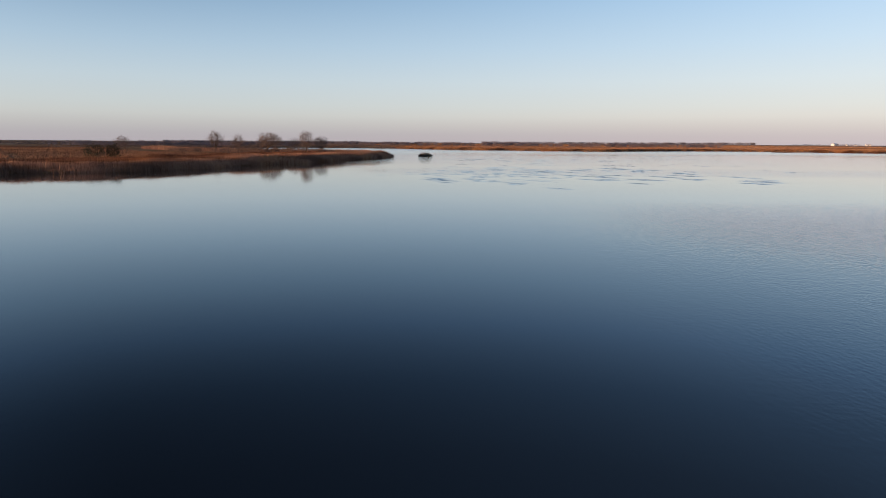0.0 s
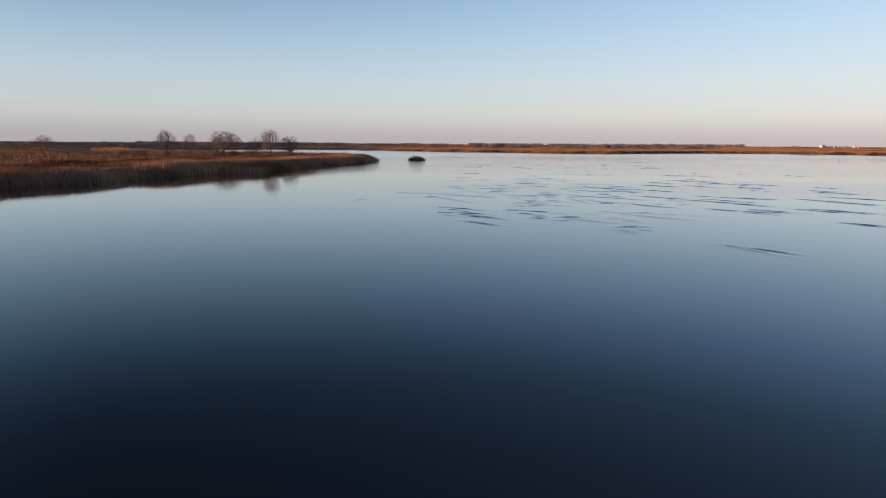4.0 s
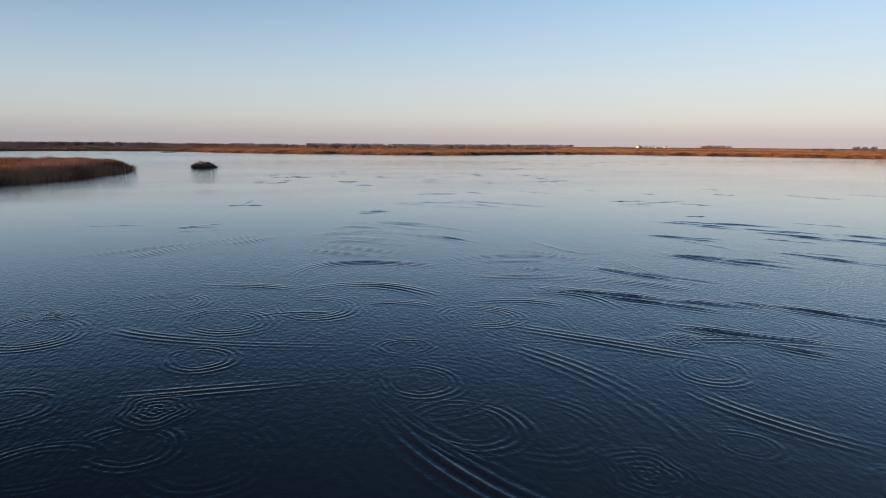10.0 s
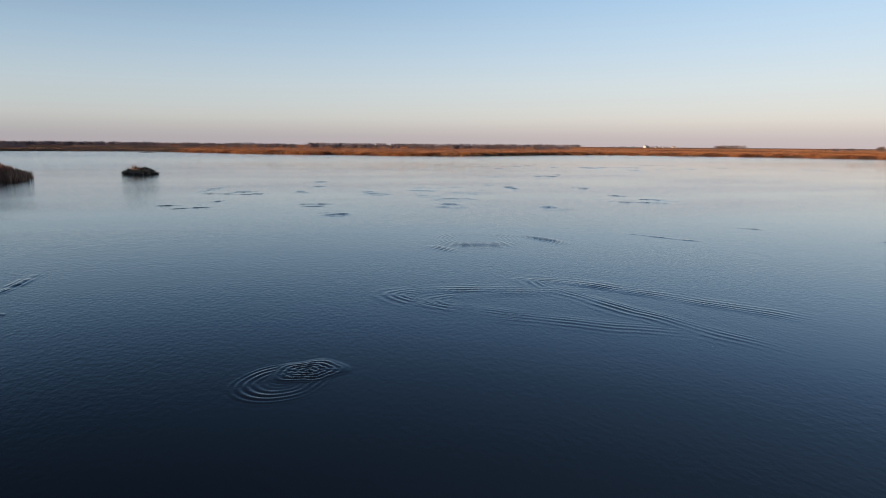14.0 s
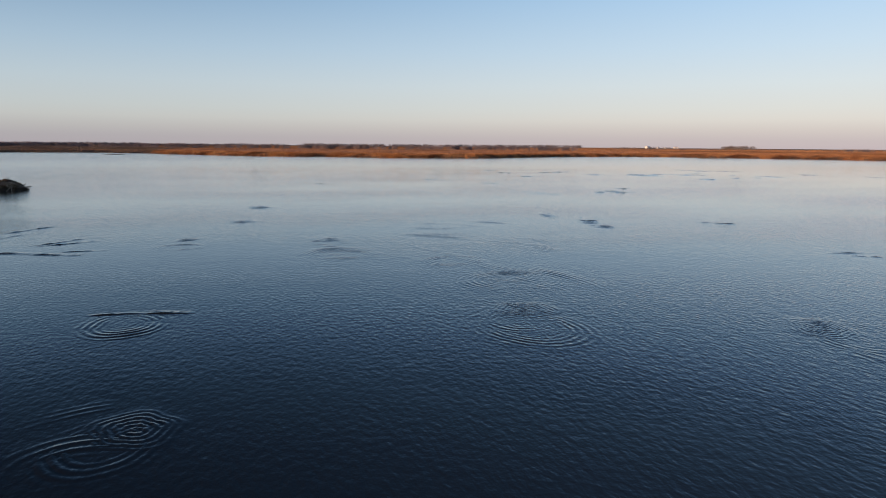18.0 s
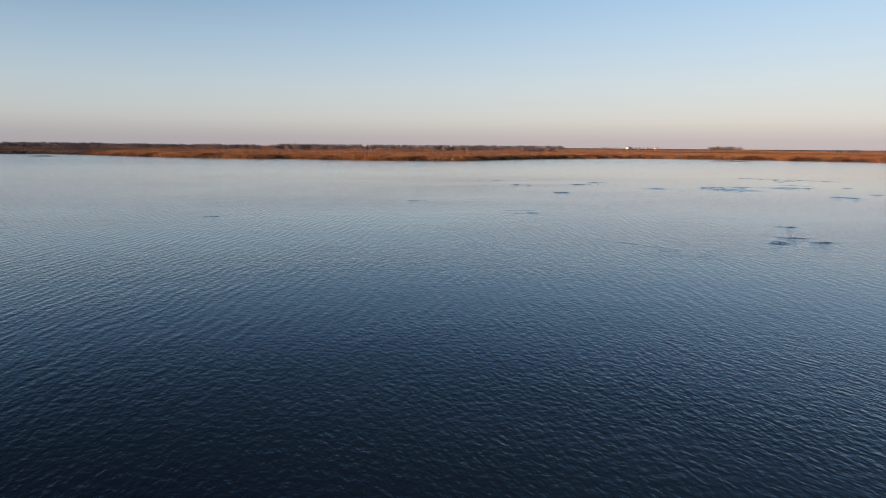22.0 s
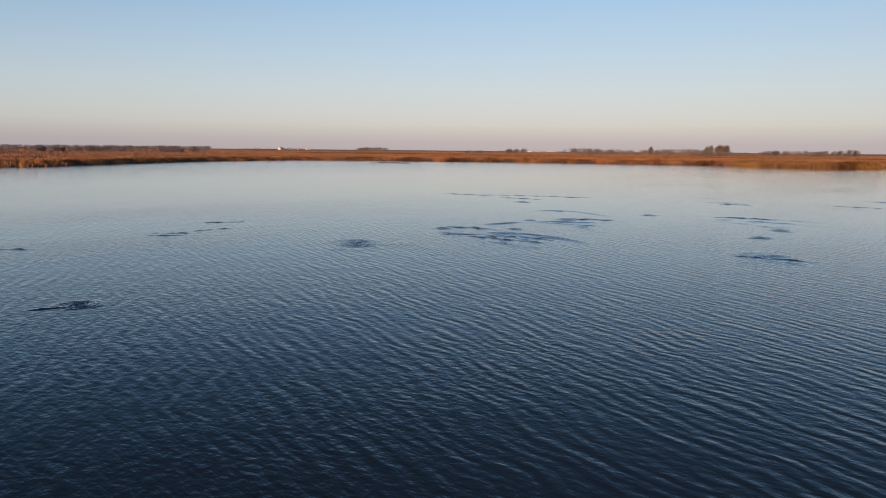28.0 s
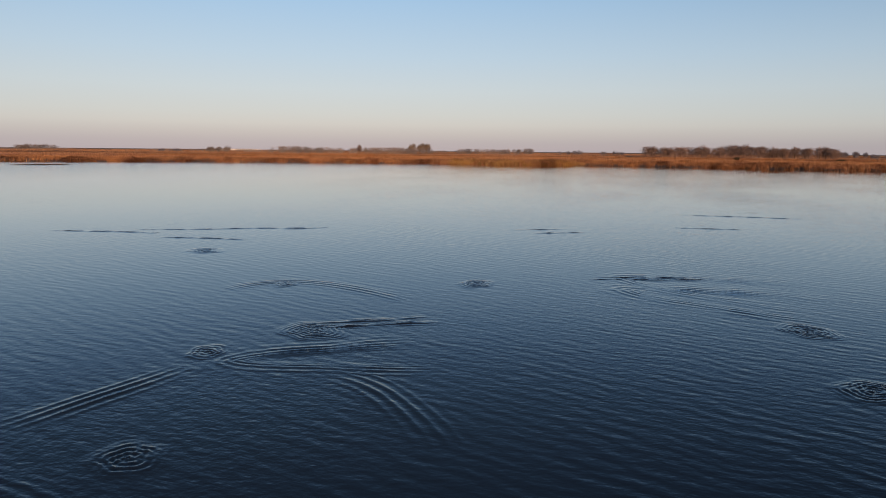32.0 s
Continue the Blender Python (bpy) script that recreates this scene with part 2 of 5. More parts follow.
def water_material():
    k = Nodes("lake_water", 0.035)
    k.p.inputs["IOR"].default_value = 1.333
    deep = k.noise(0.015, 3.0)
    k.colour(k.ramp(deep, [(0.35, (0.008, 0.010, 0.013)), (0.65, (0.011, 0.014, 0.018))]))
    xyz = k.node("ShaderNodeSeparateXYZ")
    k.link(k.place(), xyz.inputs[0])
    def reach(axis, lo, hi, least):
        n = k.node("ShaderNodeMapRange")
        n.interpolation_type = "SMOOTHSTEP"
        n.inputs["From Min"].default_value, n.inputs["From Max"].default_value = lo, hi
        n.inputs["To Min"].default_value, n.inputs["To Max"].default_value = least, 1.0
        k.link(xyz.outputs[axis], n.inputs["Value"])
        return n.outputs["Result"]

    # the wind freshens towards the far half of the lake: cat's paws first, then short waves
    paws = k.ramp(k.noise(0.035, 3.0, k.mapped((1, 2.2, 1), 20)), [(0.35, (0.35, 0.35, 0.35)), (0.62, (1, 1, 1))])
    def calm(axis, lo, hi, least):
        return k.math("SUBTRACT", 1.0, k.math("MULTIPLY", reach(axis, lo, hi, 0.0), 1.0 - least))

    lee = k.math("MULTIPLY", calm("Y", 265.0, 330.0, 0.3), calm("X", 68.0, 112.0, 0.3))
    breeze = k.math("MULTIPLY", k.math("MULTIPLY", reach("Y", 120.0, 212.0, 0.07), paws), lee)
    gust = k.math("MULTIPLY", reach("Y", 340.0, 420.0, 0.0), calm("X", 215.0, 285.0, 0.1))
    breeze = k.math("ADD", breeze, k.math("MULTIPLY", gust, 0.9))
    draught = k.math("MULTIPLY", reach("Y", 225.0, 300.0, 0.0), calm("X", -35.0, 35.0, 0.0))
    breeze = k.math("ADD", breeze, k.math("MULTIPLY", draught, 0.7))
    flurry = k.math("MULTIPLY", k.math("MULTIPLY", reach("Y", 94.0, 112.0, 0.0), calm("Y", 116.0, 140.0, 0.0)), reach("X", -22.0, 4.0, 0.0))
    breeze = k.math("ADD", breeze, k.math("MULTIPLY", flurry, 0.45))
    early = k.math("MULTIPLY", calm("Y", 36.0, 62.0, 0.0), k.math("MULTIPLY", reach("X", 3.0, 22.0, 0.0), reach("Y", 20.0, 36.0, 0.3)))
    breeze = k.math("ADD", breeze, k.math("MULTIPLY", early, 1.5))
    chop = k.math("MULTIPLY", k.math("MULTIPLY", reach("Y", 196.0, 262.0, 0.0), lee), k.ramp(k.noise(0.05, 2.0), [(0.3, (0.55, 0.55, 0.55)), (0.6, (1, 1, 1))]))
    fine = k.noise(5.4, 2.0, k.mapped((1.4, 0.8, 1), 4))
    mid = k.noise(1.7, 2.0, k.mapped((1.35, 0.6, 1)))
    def swell(size, turn, bend):
        # short-crested wind waves that run square to the breeze
        n = k.node("ShaderNodeTexWave", Scale=0.314 / size, Distortion=bend, Detail=2.0)
        n.inputs["Detail Scale"].default_value = 0.6
        n.bands_direction = "X"
        k.link(k.mapped((1, 1, 1), turn), n.inputs["Vector"])
        return n.outputs["Fac"]

    sets = k.ramp(k.noise(0.6, 2.0), [(0.33, (0.08, 0.08, 0.08)), (0.62, (1, 1, 1))])
    wave = k.math("ADD", k.math("MULTIPLY", swell(0.54, 24, 9.0), sets), k.math("MULTIPLY", swell(0.36, 13, 9.0), 0.5))
    light = k.math("MULTIPLY", k.math("ADD", k.math("MULTIPLY", fine, 0.6), k.math("MULTIPLY", mid, 0.3)), k.math("MULTIPLY", breeze, k.math("SUBTRACT", 1.0, k.math("MULTIPLY", chop, 0.10))))
    heavy = k.math("MULTIPLY", k.math("ADD", k.math("MULTIPLY", wave, 0.29), k.math("MULTIPLY", mid, 0.13)), chop)
    h = k.math("ADD", light, heavy)
    relief = k.bump(h, 1.0, 0.040)
    # far out the ripples are too small to see one by one: they only widen the gloss
    back_bay = k.math("MULTIPLY", reach("Y", 235.0, 285.0, 0.0), calm("X", -30.0, 15.0, 0.0))
    ruffled = k.math("MAXIMUM", reach("Y", 285.0, 345.0, 0.0), back_bay)
    rough = k.math("ADD", 0.035, k.math("MULTIPLY", ruffled, 0.085))
    k.p.inputs["Specular IOR Level"].default_value = 0.0
    gloss = k.node("ShaderNodeBsdfGlossy")
    k.link(rough, gloss.inputs["Roughness"])
    k.link(relief.outputs["Normal"], gloss.inputs["Normal"])
    fresnel = k.node("ShaderNodeFresnel", IOR=1.333)
    k.link(relief.outputs["Normal"], fresnel.inputs["Normal"])
    share = k.ramp(fresnel.outputs["Fac"], [(0.0, (0, 0, 0)), (0.02, (0.021, 0.021, 0.021)), (0.06, (0.061, 0.061, 0.061)), (0.16, (0.166, 0.166, 0.166)), (0.35, (0.385, 0.385, 0.385)), (0.6, (0.685, 0.685, 0.685)), (0.8, (0.87, 0.87, 0.87)), (1.0, (1, 1, 1))])
    # blue painted into the gloss at middling angles imitates small facets mirroring higher sky
    k.link(k.ramp(fresnel.outputs["Fac"], [(0.0, (1, 1, 1)), (0.1, (0.97, 0.985, 1.0)), (0.28, (0.90, 0.97, 1.02)), (0.5, (0.94, 0.98, 1.01)), (0.8, (1, 1, 1))]), gloss.inputs["Color"])
    both = k.node("ShaderNodeMixShader")
    k.link(share, both.inputs["Fac"])
    k.link(k.p.outputs["BSDF"], both.inputs[1])
    k.link(gloss.outputs["BSDF"], both.inputs[2])
    k.link(both.outputs["Shader"], k.t.nodes["Material Output"].inputs["Surface"])
    return k.m


MAT_WATER = water_material()


def ground_material():
    k = Nodes("marsh_ground", 0.95)
    near = k.ramp(k.noise(0.08, 5.0), [(0.3, (0.11, 0.06, 0.03)), (0.5, (0.24, 0.125, 0.055)), (0.7, (0.34, 0.19, 0.085))])
    v = k.node("ShaderNodeTexVoronoi", Scale=0.0035)
    k.link(k.mapped((1, 1, 1), 15), v.inputs["Vector"])
    field = k.ramp(k.math("MULTIPLY", v.outputs["Color"], 1.0), [(0.2, (0.20, 0.13, 0.085)), (0.45, (0.30, 0.22, 0.14)), (0.7, (0.42, 0.33, 0.22)), (0.9, (0.24, 0.17, 0.11))])
    xyz = k.node("ShaderNodeVectorMath")
    xyz.operation = "DISTANCE"
    k.link(k.place(), xyz.inputs[0])
    xyz.inputs[1].default_value = (90, 260, 0)
    far = k.node("ShaderNodeMapRange")
    far.inputs["From Min"].default_value, far.inputs["From Max"].default_value = 540.0, 900.0
    k.link(xyz.outputs["Value"], far.inputs["Value"])
    k.colour(k.mix(far.outputs["Result"], near, field))
    k.bump(k.noise(1.5, 4.0), 0.6, 0.15)
    return k.m


MAT_GROUND = ground_material()


def plain(name, a, b, scale, rough=0.8):
    k = Nodes(name, rough)
    k.colour(k.ramp(k.noise(scale, 4.0), [(0.3, a), (0.7, b)]))
    return k.m


MAT_MUD = plain("lodge_mud", (0.035, 0.028, 0.022), (0.085, 0.065, 0.05), 2.0, 0.9)
MAT_STRAW = reed_material("old_straw", (0.05, 0.04, 0.032), (0.12, 0.095, 0.075), (0.36, 0.30, 0.24), 0.5)
MAT_STICK = plain("grey_stick", (0.18, 0.14, 0.11), (0.46, 0.38, 0.30), 3.0, 0.85)
MAT_WALL = plain("white_barn_wall", (0.74, 0.74, 0.72), (0.82, 0.81, 0.79), 0.2, 0.6)
MAT_ROOF = plain("pale_barn_roof", (0.55, 0.55, 0.55), (0.68, 0.67, 0.66), 0.3, 0.4)
MAT_DOOR = plain("barn_door", (0.12, 0.11, 0.10), (0.18, 0.16, 0.15), 0.5, 0.6)


# ---- mesh helpers ----
def mesh_of(name, verts, faces, material, smooth=False):
    me = bpy.data.meshes.new(name)
    me.from_pydata([tuple(v) for v in verts], [], [tuple(f) for f in faces])
    me.materials.append(material)
    if smooth:
        me.polygons.foreach_set("use_smooth", [True] * len(me.polygons))
    me.update()
    return me


def fast_mesh(name, verts, loops, sizes, material, smooth=False):
    """A mesh straight from arrays: vertices (n, 3), the corner list and each face's corner count."""
    me = bpy.data.meshes.new(name)
    verts = np.asarray(verts, np.float32)
    loops = np.asarray(loops, np.int32)
    sizes = np.asarray(sizes, np.int32)
    me.vertices.add(len(verts))
    me.vertices.foreach_set("co", verts.ravel())
    me.loops.add(len(loops))
    me.loops.foreach_set("vertex_index", loops)
    me.polygons.add(len(sizes))
    starts = np.concatenate(([0], np.cumsum(sizes)[:-1])).astype(np.int32)
    me.polygons.foreach_set("loop_start", starts)
    me.materials.append(material)
    me.update(calc_edges=True)
    if smooth:
        me.polygons.foreach_set("use_smooth", np.ones(len(sizes), bool))
    me.validate()
    return me


def child(name, me, parent, label=""):
    ob = new(name, me)
    ob.parent = parent
    return tagged(ob, label)


def tube(verts, faces, a, b, ra, rb, sides=4):
    """Adds a tapered tube from a to b to the lists."""
    a, b = Vector(a), Vector(b)
    d = b - a
    if d.length < 1e-5:
        return
    d.normalize()
    u = d.orthogonal().normalized()
    v = d.cross(u)
    n = len(verts)
    for p, r in ((a, ra), (b, rb)):
        for i in range(sides):
            t = 2 * math.pi * i / sides
            verts.append(p + (u * math.cos(t) + v * math.sin(t)) * r)
    for i in range(sides):
        j = (i + 1) % sides
        faces.append((n + i, n + j, n + sides + j, n + sides + i))


# ---- shore and ground ----
SHORE = np.array([
    (-160, -60), (-105, 40), (-69, 95), (-55, 101), (-46, 116), (-42, 138), (-35, 153), (-28, 177), (-22, 200), (-19.5, 215), (-18.9, 229),
    (-22, 237), (-34, 246), (-62, 266), (-100, 302), (-130, 335), (-160, 375), (-180, 430), (-184, 478), (-160, 520), (-138, 555), (-115, 570),
    (-65, 573), (-42, 549), (-9, 503), (17, 475), (50, 463), (74, 440), (98, 435), (110, 436), (130, 451), (165, 477), (190, 491), (232, 500),
    (252, 488), (268, 468), (282, 450), (298, 428), (308, 405), (316, 380), (322, 355)] + [(325, 333), (328, 312), (332, 297), (346, 286), (340, 268), (332, 250),
    (326, 230), (321, 212), (322, 190), (320, 140), (300, 70), (250, 0), (180, -70), (60, -130), (-60, -130)], float)


def shore_distance(p):
    """Metres from the waterline: above zero on land, below zero on the lake."""
    p = np.asarray(p, float)
    best = np.full(len(p), 1e9)
    inside = np.zeros(len(p), bool)
    for a, b in zip(SHORE, np.roll(SHORE, -1, axis=0)):
        d = b - a
        t = np.clip(((p - a) @ d) / (d @ d), 0, 1)
        best = np.minimum(best, np.hypot(*(p - a - t[:, None] * d).T))
        cross = (a[1] > p[:, 1]) != (b[1] > p[:, 1])
        with np.errstate(divide="ignore", invalid="ignore"):
            xs = a[0] + (p[:, 1] - a[1]) / (b[1] - a[1]) * d[0]
        inside ^= cross & (p[:, 0] < xs)
    return np.where(inside, -best, best)


def wobble(p, size, seed):
    """Smooth value noise between -1 and 1 on the plan, by sums of turned sines."""
    r = np.random.RandomState(seed)
    out = np.zeros(len(p))
    for _ in range(7):
        a = r.uniform(0, 2 * math.pi)
        f = 2 * math.pi / (size * r.uniform(0.6, 1.8))
        out += np.sin((p[:, 0] * math.cos(a) + p[:, 1] * math.sin(a)) * f + r.uniform(0, 6.3))
    return out / 4.0


def ground_height(p):
    p = np.asarray(p, float)
    sd = shore_distance(p) + 1.6 * wobble(p, 14, 3)
    z = np.clip(sd * 0.22, -1.6, 0.45) + np.clip((sd - 10) / 90, 0, 1) * (0.2 + 0.15 * wobble(p, 60, 5))
    far = np.hypot(p[:, 0] - 90, p[:, 1] - 260)
    z += np.clip((far - 700) / 2200, 0, 1) ** 1.3 * 5.0
    return z


def axis_steps(lo, hi, a, b, step):
    mid = list(np.arange(a, b + 0.1, step))
    out, d = [], step
    x = b
    while x < hi:
        d *= 1.16
        x += d
        out.append(min(x, hi))
    low, d, x = [], step, a
    while x > lo:
        d *= 1.16
        x -= d
        low.append(max(x, lo))
    return np.array(low[::-1] + mid + out)


def build_ground():
    xs = axis_steps(-4200, 4200, -200, 380, 4.0)
    ys = axis_steps(-4000, 4400, -140, 600, 4.0)
    gx, gy = np.meshgrid(xs, ys)
    p = np.stack([gx.ravel(), gy.ravel()], 1)
    z = ground_height(p)
    nx, ny = len(xs), len(ys)
    i = np.arange(nx * ny).reshape(ny, nx)
    quads = np.stack([i[:-1, :-1], i[:-1, 1:], i[1:, 1:], i[1:, :-1]], -1).reshape(-1)
    me = fast_mesh("ground", np.column_stack([p, z]), quads, np.full(len(quads) // 4, 4), MAT_GROUND, True)
    tagged(new("ground", me), "flat marsh and stubble fields round the lake", "ground", kind="structure")


build_ground()
water = new("water", mesh_of("water", [(-600, -400, 0), (700, -400, 0), (700, 900, 0), (-600, 900, 0)], [(0, 1, 2, 3)], MAT_WATER))
tagged(water, "calm dark blue lake with light wind ripples", "water", kind="structure")


# ---- reeds ----
def reed_mesh(name, p, z, height, rng, blades, spread, width, material, lean=0.12):
    """Blades in tufts: p (n, 2), z and height (n,). Each blade is a slim pointed leaf, broadest a little above its foot."""
    n = len(p) * blades
    k = np.repeat(np.arange(len(p)), blades)
    base = p[k] + rng.normal(0, spread, (n, 2))
    h = height[k] * (1.03 - 0.45 * rng.uniform(0, 1, n) ** 1.7)
    a = rng.uniform(0, 2 * math.pi, n)
    w = width * rng.uniform(0.6, 1.5, n) / 2
    side = np.stack([np.cos(a), np.sin(a)], 1) * w[:, None]
    tilt = rng.normal(0, lean, (n, 2)) * h[:, None]
    v = np.zeros((n, 3, 3))
    v[:, 0, :2], v[:, 1, :2] = base - side, base + side
    v[:, 2, :2] = base + tilt
    v[:, 0, 2], v[:, 1, 2] = z[k] - 0.12, z[k] + h * rng.uniform(0, 0.35, n)
    v[:, 2, 2] = z[k] + h
    return fast_mesh(name, v.reshape(-1, 3), np.arange(n * 3), np.full(n, 3), material)


def plume_mesh(name, p, z, height, rng, per, spread, material):
    """Feathery seed heads: two crossed slim diamonds each."""
    n = len(p) * per
    k = np.repeat(np.arange(len(p)), per)
    at = p[k] + rng.normal(0, spread, (n, 2))
    top = z[k] + height[k] * rng.uniform(0.85, 1.12, n)
    ln = rng.uniform(0.25, 0.5, n)
    w = rng.uniform(0.04, 0.09, n)
    a = rng.uniform(0, math.pi, n)
    v = np.zeros((n, 4, 3))
    v[:, :, :2] = at[:, None]
    v[:, 0, 2], v[:, 2, 2] = top - ln, top
    v[:, 1, 2] = v[:, 3, 2] = top - ln * 0.55
    d = np.stack([np.cos(a), np.sin(a)], 1) * w[:, None]
    v[:, 1, :2] += d
    v[:, 3, :2] -= d
    return fast_mesh(name, v.reshape(-1, 3), np.arange(n * 4), np.full(n, 4), material)


def along_shore(first, last, inner, count, rng, power=1.0):
    """Random places on land up to inner metres behind the waterline between two shore corners."""
    seg = SHORE[first:last + 1]
    ln = np.hypot(*np.diff(seg, axis=0).T)
    cum = np.concatenate(([0], np.cumsum(ln)))
    s = rng.uniform(0, cum[-1], count)
    i = np.clip(np.searchsorted(cum, s) - 1, 0, len(ln) - 1)
    d = np.diff(seg, axis=0)[i] / ln[i][:, None]
    p = seg[i] + d * (s - cum[i])[:, None]
    out = np.stack([-d[:, 1], d[:, 0]], 1)
    depth = rng.uniform(0, 1, count) ** power * (inner + 2) - 2.2
    q = p + out * depth[:, None] + rng.normal(0, 0.8, (count, 2))
    q = q + (2.5 * wobble(q, 9, 11))[:, None] * out
    sd = shore_distance(q)
    keep = (sd > -3.0) & (sd < inner + 2) & (ground_height(q) > -0.2)
    return q[keep], sd[keep]


def reed_bed(first, last, inner, count, tall, seed, material, label, blades, width, power, plumes, patchy=False):
    rng = np.random.RandomState(seed)
    p, sd = along_shore(first, last, inner, count, rng, power)
    if patchy:
        on = wobble(p, 22, seed) > 0.05
        p, sd = p[on], sd[on]
    z = np.maximum(ground_height(p), -0.1)
    h = tall * (0.84 + 0.14 * wobble(p, 16, seed) + 0.10 * wobble(p, 6, seed + 1)) * (0.72 + 0.28 * np.clip((sd + 1) / 4, 0, 1))
    h = np.clip(h, 0.55 * tall, 1.0 * tall)
    ob = new("reed_bed", reed_mesh("reed_bed", p, z, h, rng, blades, 0.5, width, material))
    tagged(ob, label, "reeds", "reed beds", "stuff")
    if plumes:
        q = rng.uniform(0, 1, len(p)) < 0.7
        child("plumes", plume_mesh("plumes", p[q], z[q], h[q], rng, plumes, 0.4, MAT_PLUME), ob)["kind"] = "stuff"
    return ob


MAT_DULL = reed_material("dull_scrub", (0.075, 0.066, 0.066), (0.12, 0.105, 0.103), (0.175, 0.152, 0.145), 0.02)
MAT_MARSH = reed_material("marsh_grass", (0.16, 0.075, 0.035), (0.27, 0.125, 0.055), (0.40, 0.21, 0.10), 0.02)
MAT_FLAT = reed_material("flat_grass", (0.17, 0.09, 0.055), (0.24, 0.135, 0.085), (0.33, 0.19, 0.12), 0.02)
MAT_PURPLE = reed_material("purplish_grass", (0.17, 0.10, 0.085), (0.26, 0.15, 0.12), (0.38, 0.25, 0.19), 0.02)
REEDS = [
    (1, 5, 9, 4600, 1.45, MAT_REED_BROWN, "low dark brown reeds in shade at the water's edge", 0.055, 1.0, 24),
    (5, 10, 11, 4600, 1.95, MAT_REED_BROWN, "dark brown reeds in shade at the water's edge", 0.06, 1.0, 24),
    (1, 5, 32, 5200, 1.55, MAT_REED_RUST, "rusty reeds and sedge on the near headland", 0.07, 0.8, 16),
    (5, 10, 32, 5200, 1.7, MAT_REED_RUST, "sunlit rusty reeds on the tip of the headland", 0.07, 0.8, 16),
    (10, 12, 20, 2400, 2.15, MAT_REED_BROWN, "brown reeds on the back of the headland", 0.10, 1.0, 12),
    (12, 17, 14, 3200, 2.1, MAT_REED_BROWN, "low brown reeds round the back bay", 0.13, 1.0, 9),
    (18, 23, 16, 2600, 1.5, MAT_DULL, "dull brown reeds along the far bank", 0.3, 1.2, 8),
    (23, 34, 26, 9300, 1.75, MAT_REED, "sunlit orange reeds along the far shore", 0.14, 1.5, 20),
    (34, 41, 45, 6500, 1.95, MAT_REED, "sunlit orange reeds round the far bay", 0.145, 1.7, 18),
    (41, 44, 6, 1500, 2.3, MAT_REED_OLIVE, "olive yellow reeds at the point", 0.1, 1.0, 22),
    (41, 50, 60, 12000, 2.2, MAT_REED, "dense sunlit orange reeds on the east shore", 0.095, 1.6, 22),
]
for i, (a, b, inner, count, tall, mat, label, width, power, blades) in enumerate(REEDS):
    reed_bed(a, b, inner, count, tall, 40 + i, mat, label, blades, width, power, 0 if b < 20 else 2)


# low dark clumps added in patches to darken the foot of the beds
for i, (a, b) in enumerate(((23, 34), (34, 41), (44, 50))):
    reed_bed(a, b, 3.5, 3600, 1.3, 60 + i, MAT_DULL, "dark low reeds added along the foot of the reed bed", 16, 0.13, 1.0, 0, True)


def marsh_grass(x0, y0, x1, y1, nearest, farthest, count, tall, seed, label, material, blades=5, width=0.4):
    """Low rough grass on the flats behind the reeds."""
    rng = np.random.RandomState(seed)
    p = np.stack([rng.uniform(x0, x1, count), rng.uniform(y0, y1, count)], 1)
    sd = shore_distance(p)
    p = p[(sd > nearest) & (sd < farthest)]
    z = ground_height(p)
    h = tall * (0.85 + 0.25 * wobble(p, 70, seed))
    ob = new("marsh_grass", reed_mesh("marsh_grass", p, z, np.clip(h, 0.5 * tall, 1.15 * tall), rng, blades, 0.8, width, material, 0.25))
    tagged(ob, label, "grass", "marsh grass", "stuff")


marsh_grass(-330, 90, -40, 420, 38, 190, 14000, 0.75, 5, "rough brown grass on the headland", MAT_FLAT, 8, 0.17)
marsh_grass(-300, 430, -55, 1000, 12, 420, 9000, 1.0, 8, "dull brown scrub behind the far bank", MAT_DULL)
marsh_grass(-55, 470, 420, 900, 25, 330, 14000, 0.95, 6, "purplish brown marsh grass behind the far reeds", MAT_PURPLE)
marsh_grass(260, -80, 760, 620, 35, 400, 20000, 0.95, 7, "reddish brown marsh grass behind the east reeds", MAT_MARSH)


def far_fields(count, seed, from_deg, to_deg, material, label):
    """Stubble and rough grass on the plain beyond the marsh."""
    rng = np.random.RandomState(seed)
    r = rng.uniform(330, 1900, count)
    a = np.radians(rng.uniform(from_deg, to_deg, count))
    p = np.stack([60 + r * np.sin(a), 240 + r * np.cos(a)], 1)
    keep = shore_distance(p) > 150
    p, r = p[keep], r[keep]
    h = (0.6 + r / 2800) * (0.85 + 0.3 * wobble(p, 300, seed))
    ob = new("stubble_field", reed_mesh("stubble_field", p, ground_height(p), np.clip(h, 0.3, 2.2), rng, 5, 2.0, 1.6, material, 0.2))
    tagged(ob, label, "field", kind="stuff")


MAT_FIELD = reed_material("stubble", (0.20, 0.11, 0.07), (0.29, 0.165, 0.10), (0.40, 0.25, 0.16), 0.004)
far_fields(9000, 9, -48, -12, MAT_DULL, "dull brown rough grazing on the plain")
far_fields(33000, 10, -12, 118, MAT_FIELD, "brown and straw-coloured stubble fields on the plain")


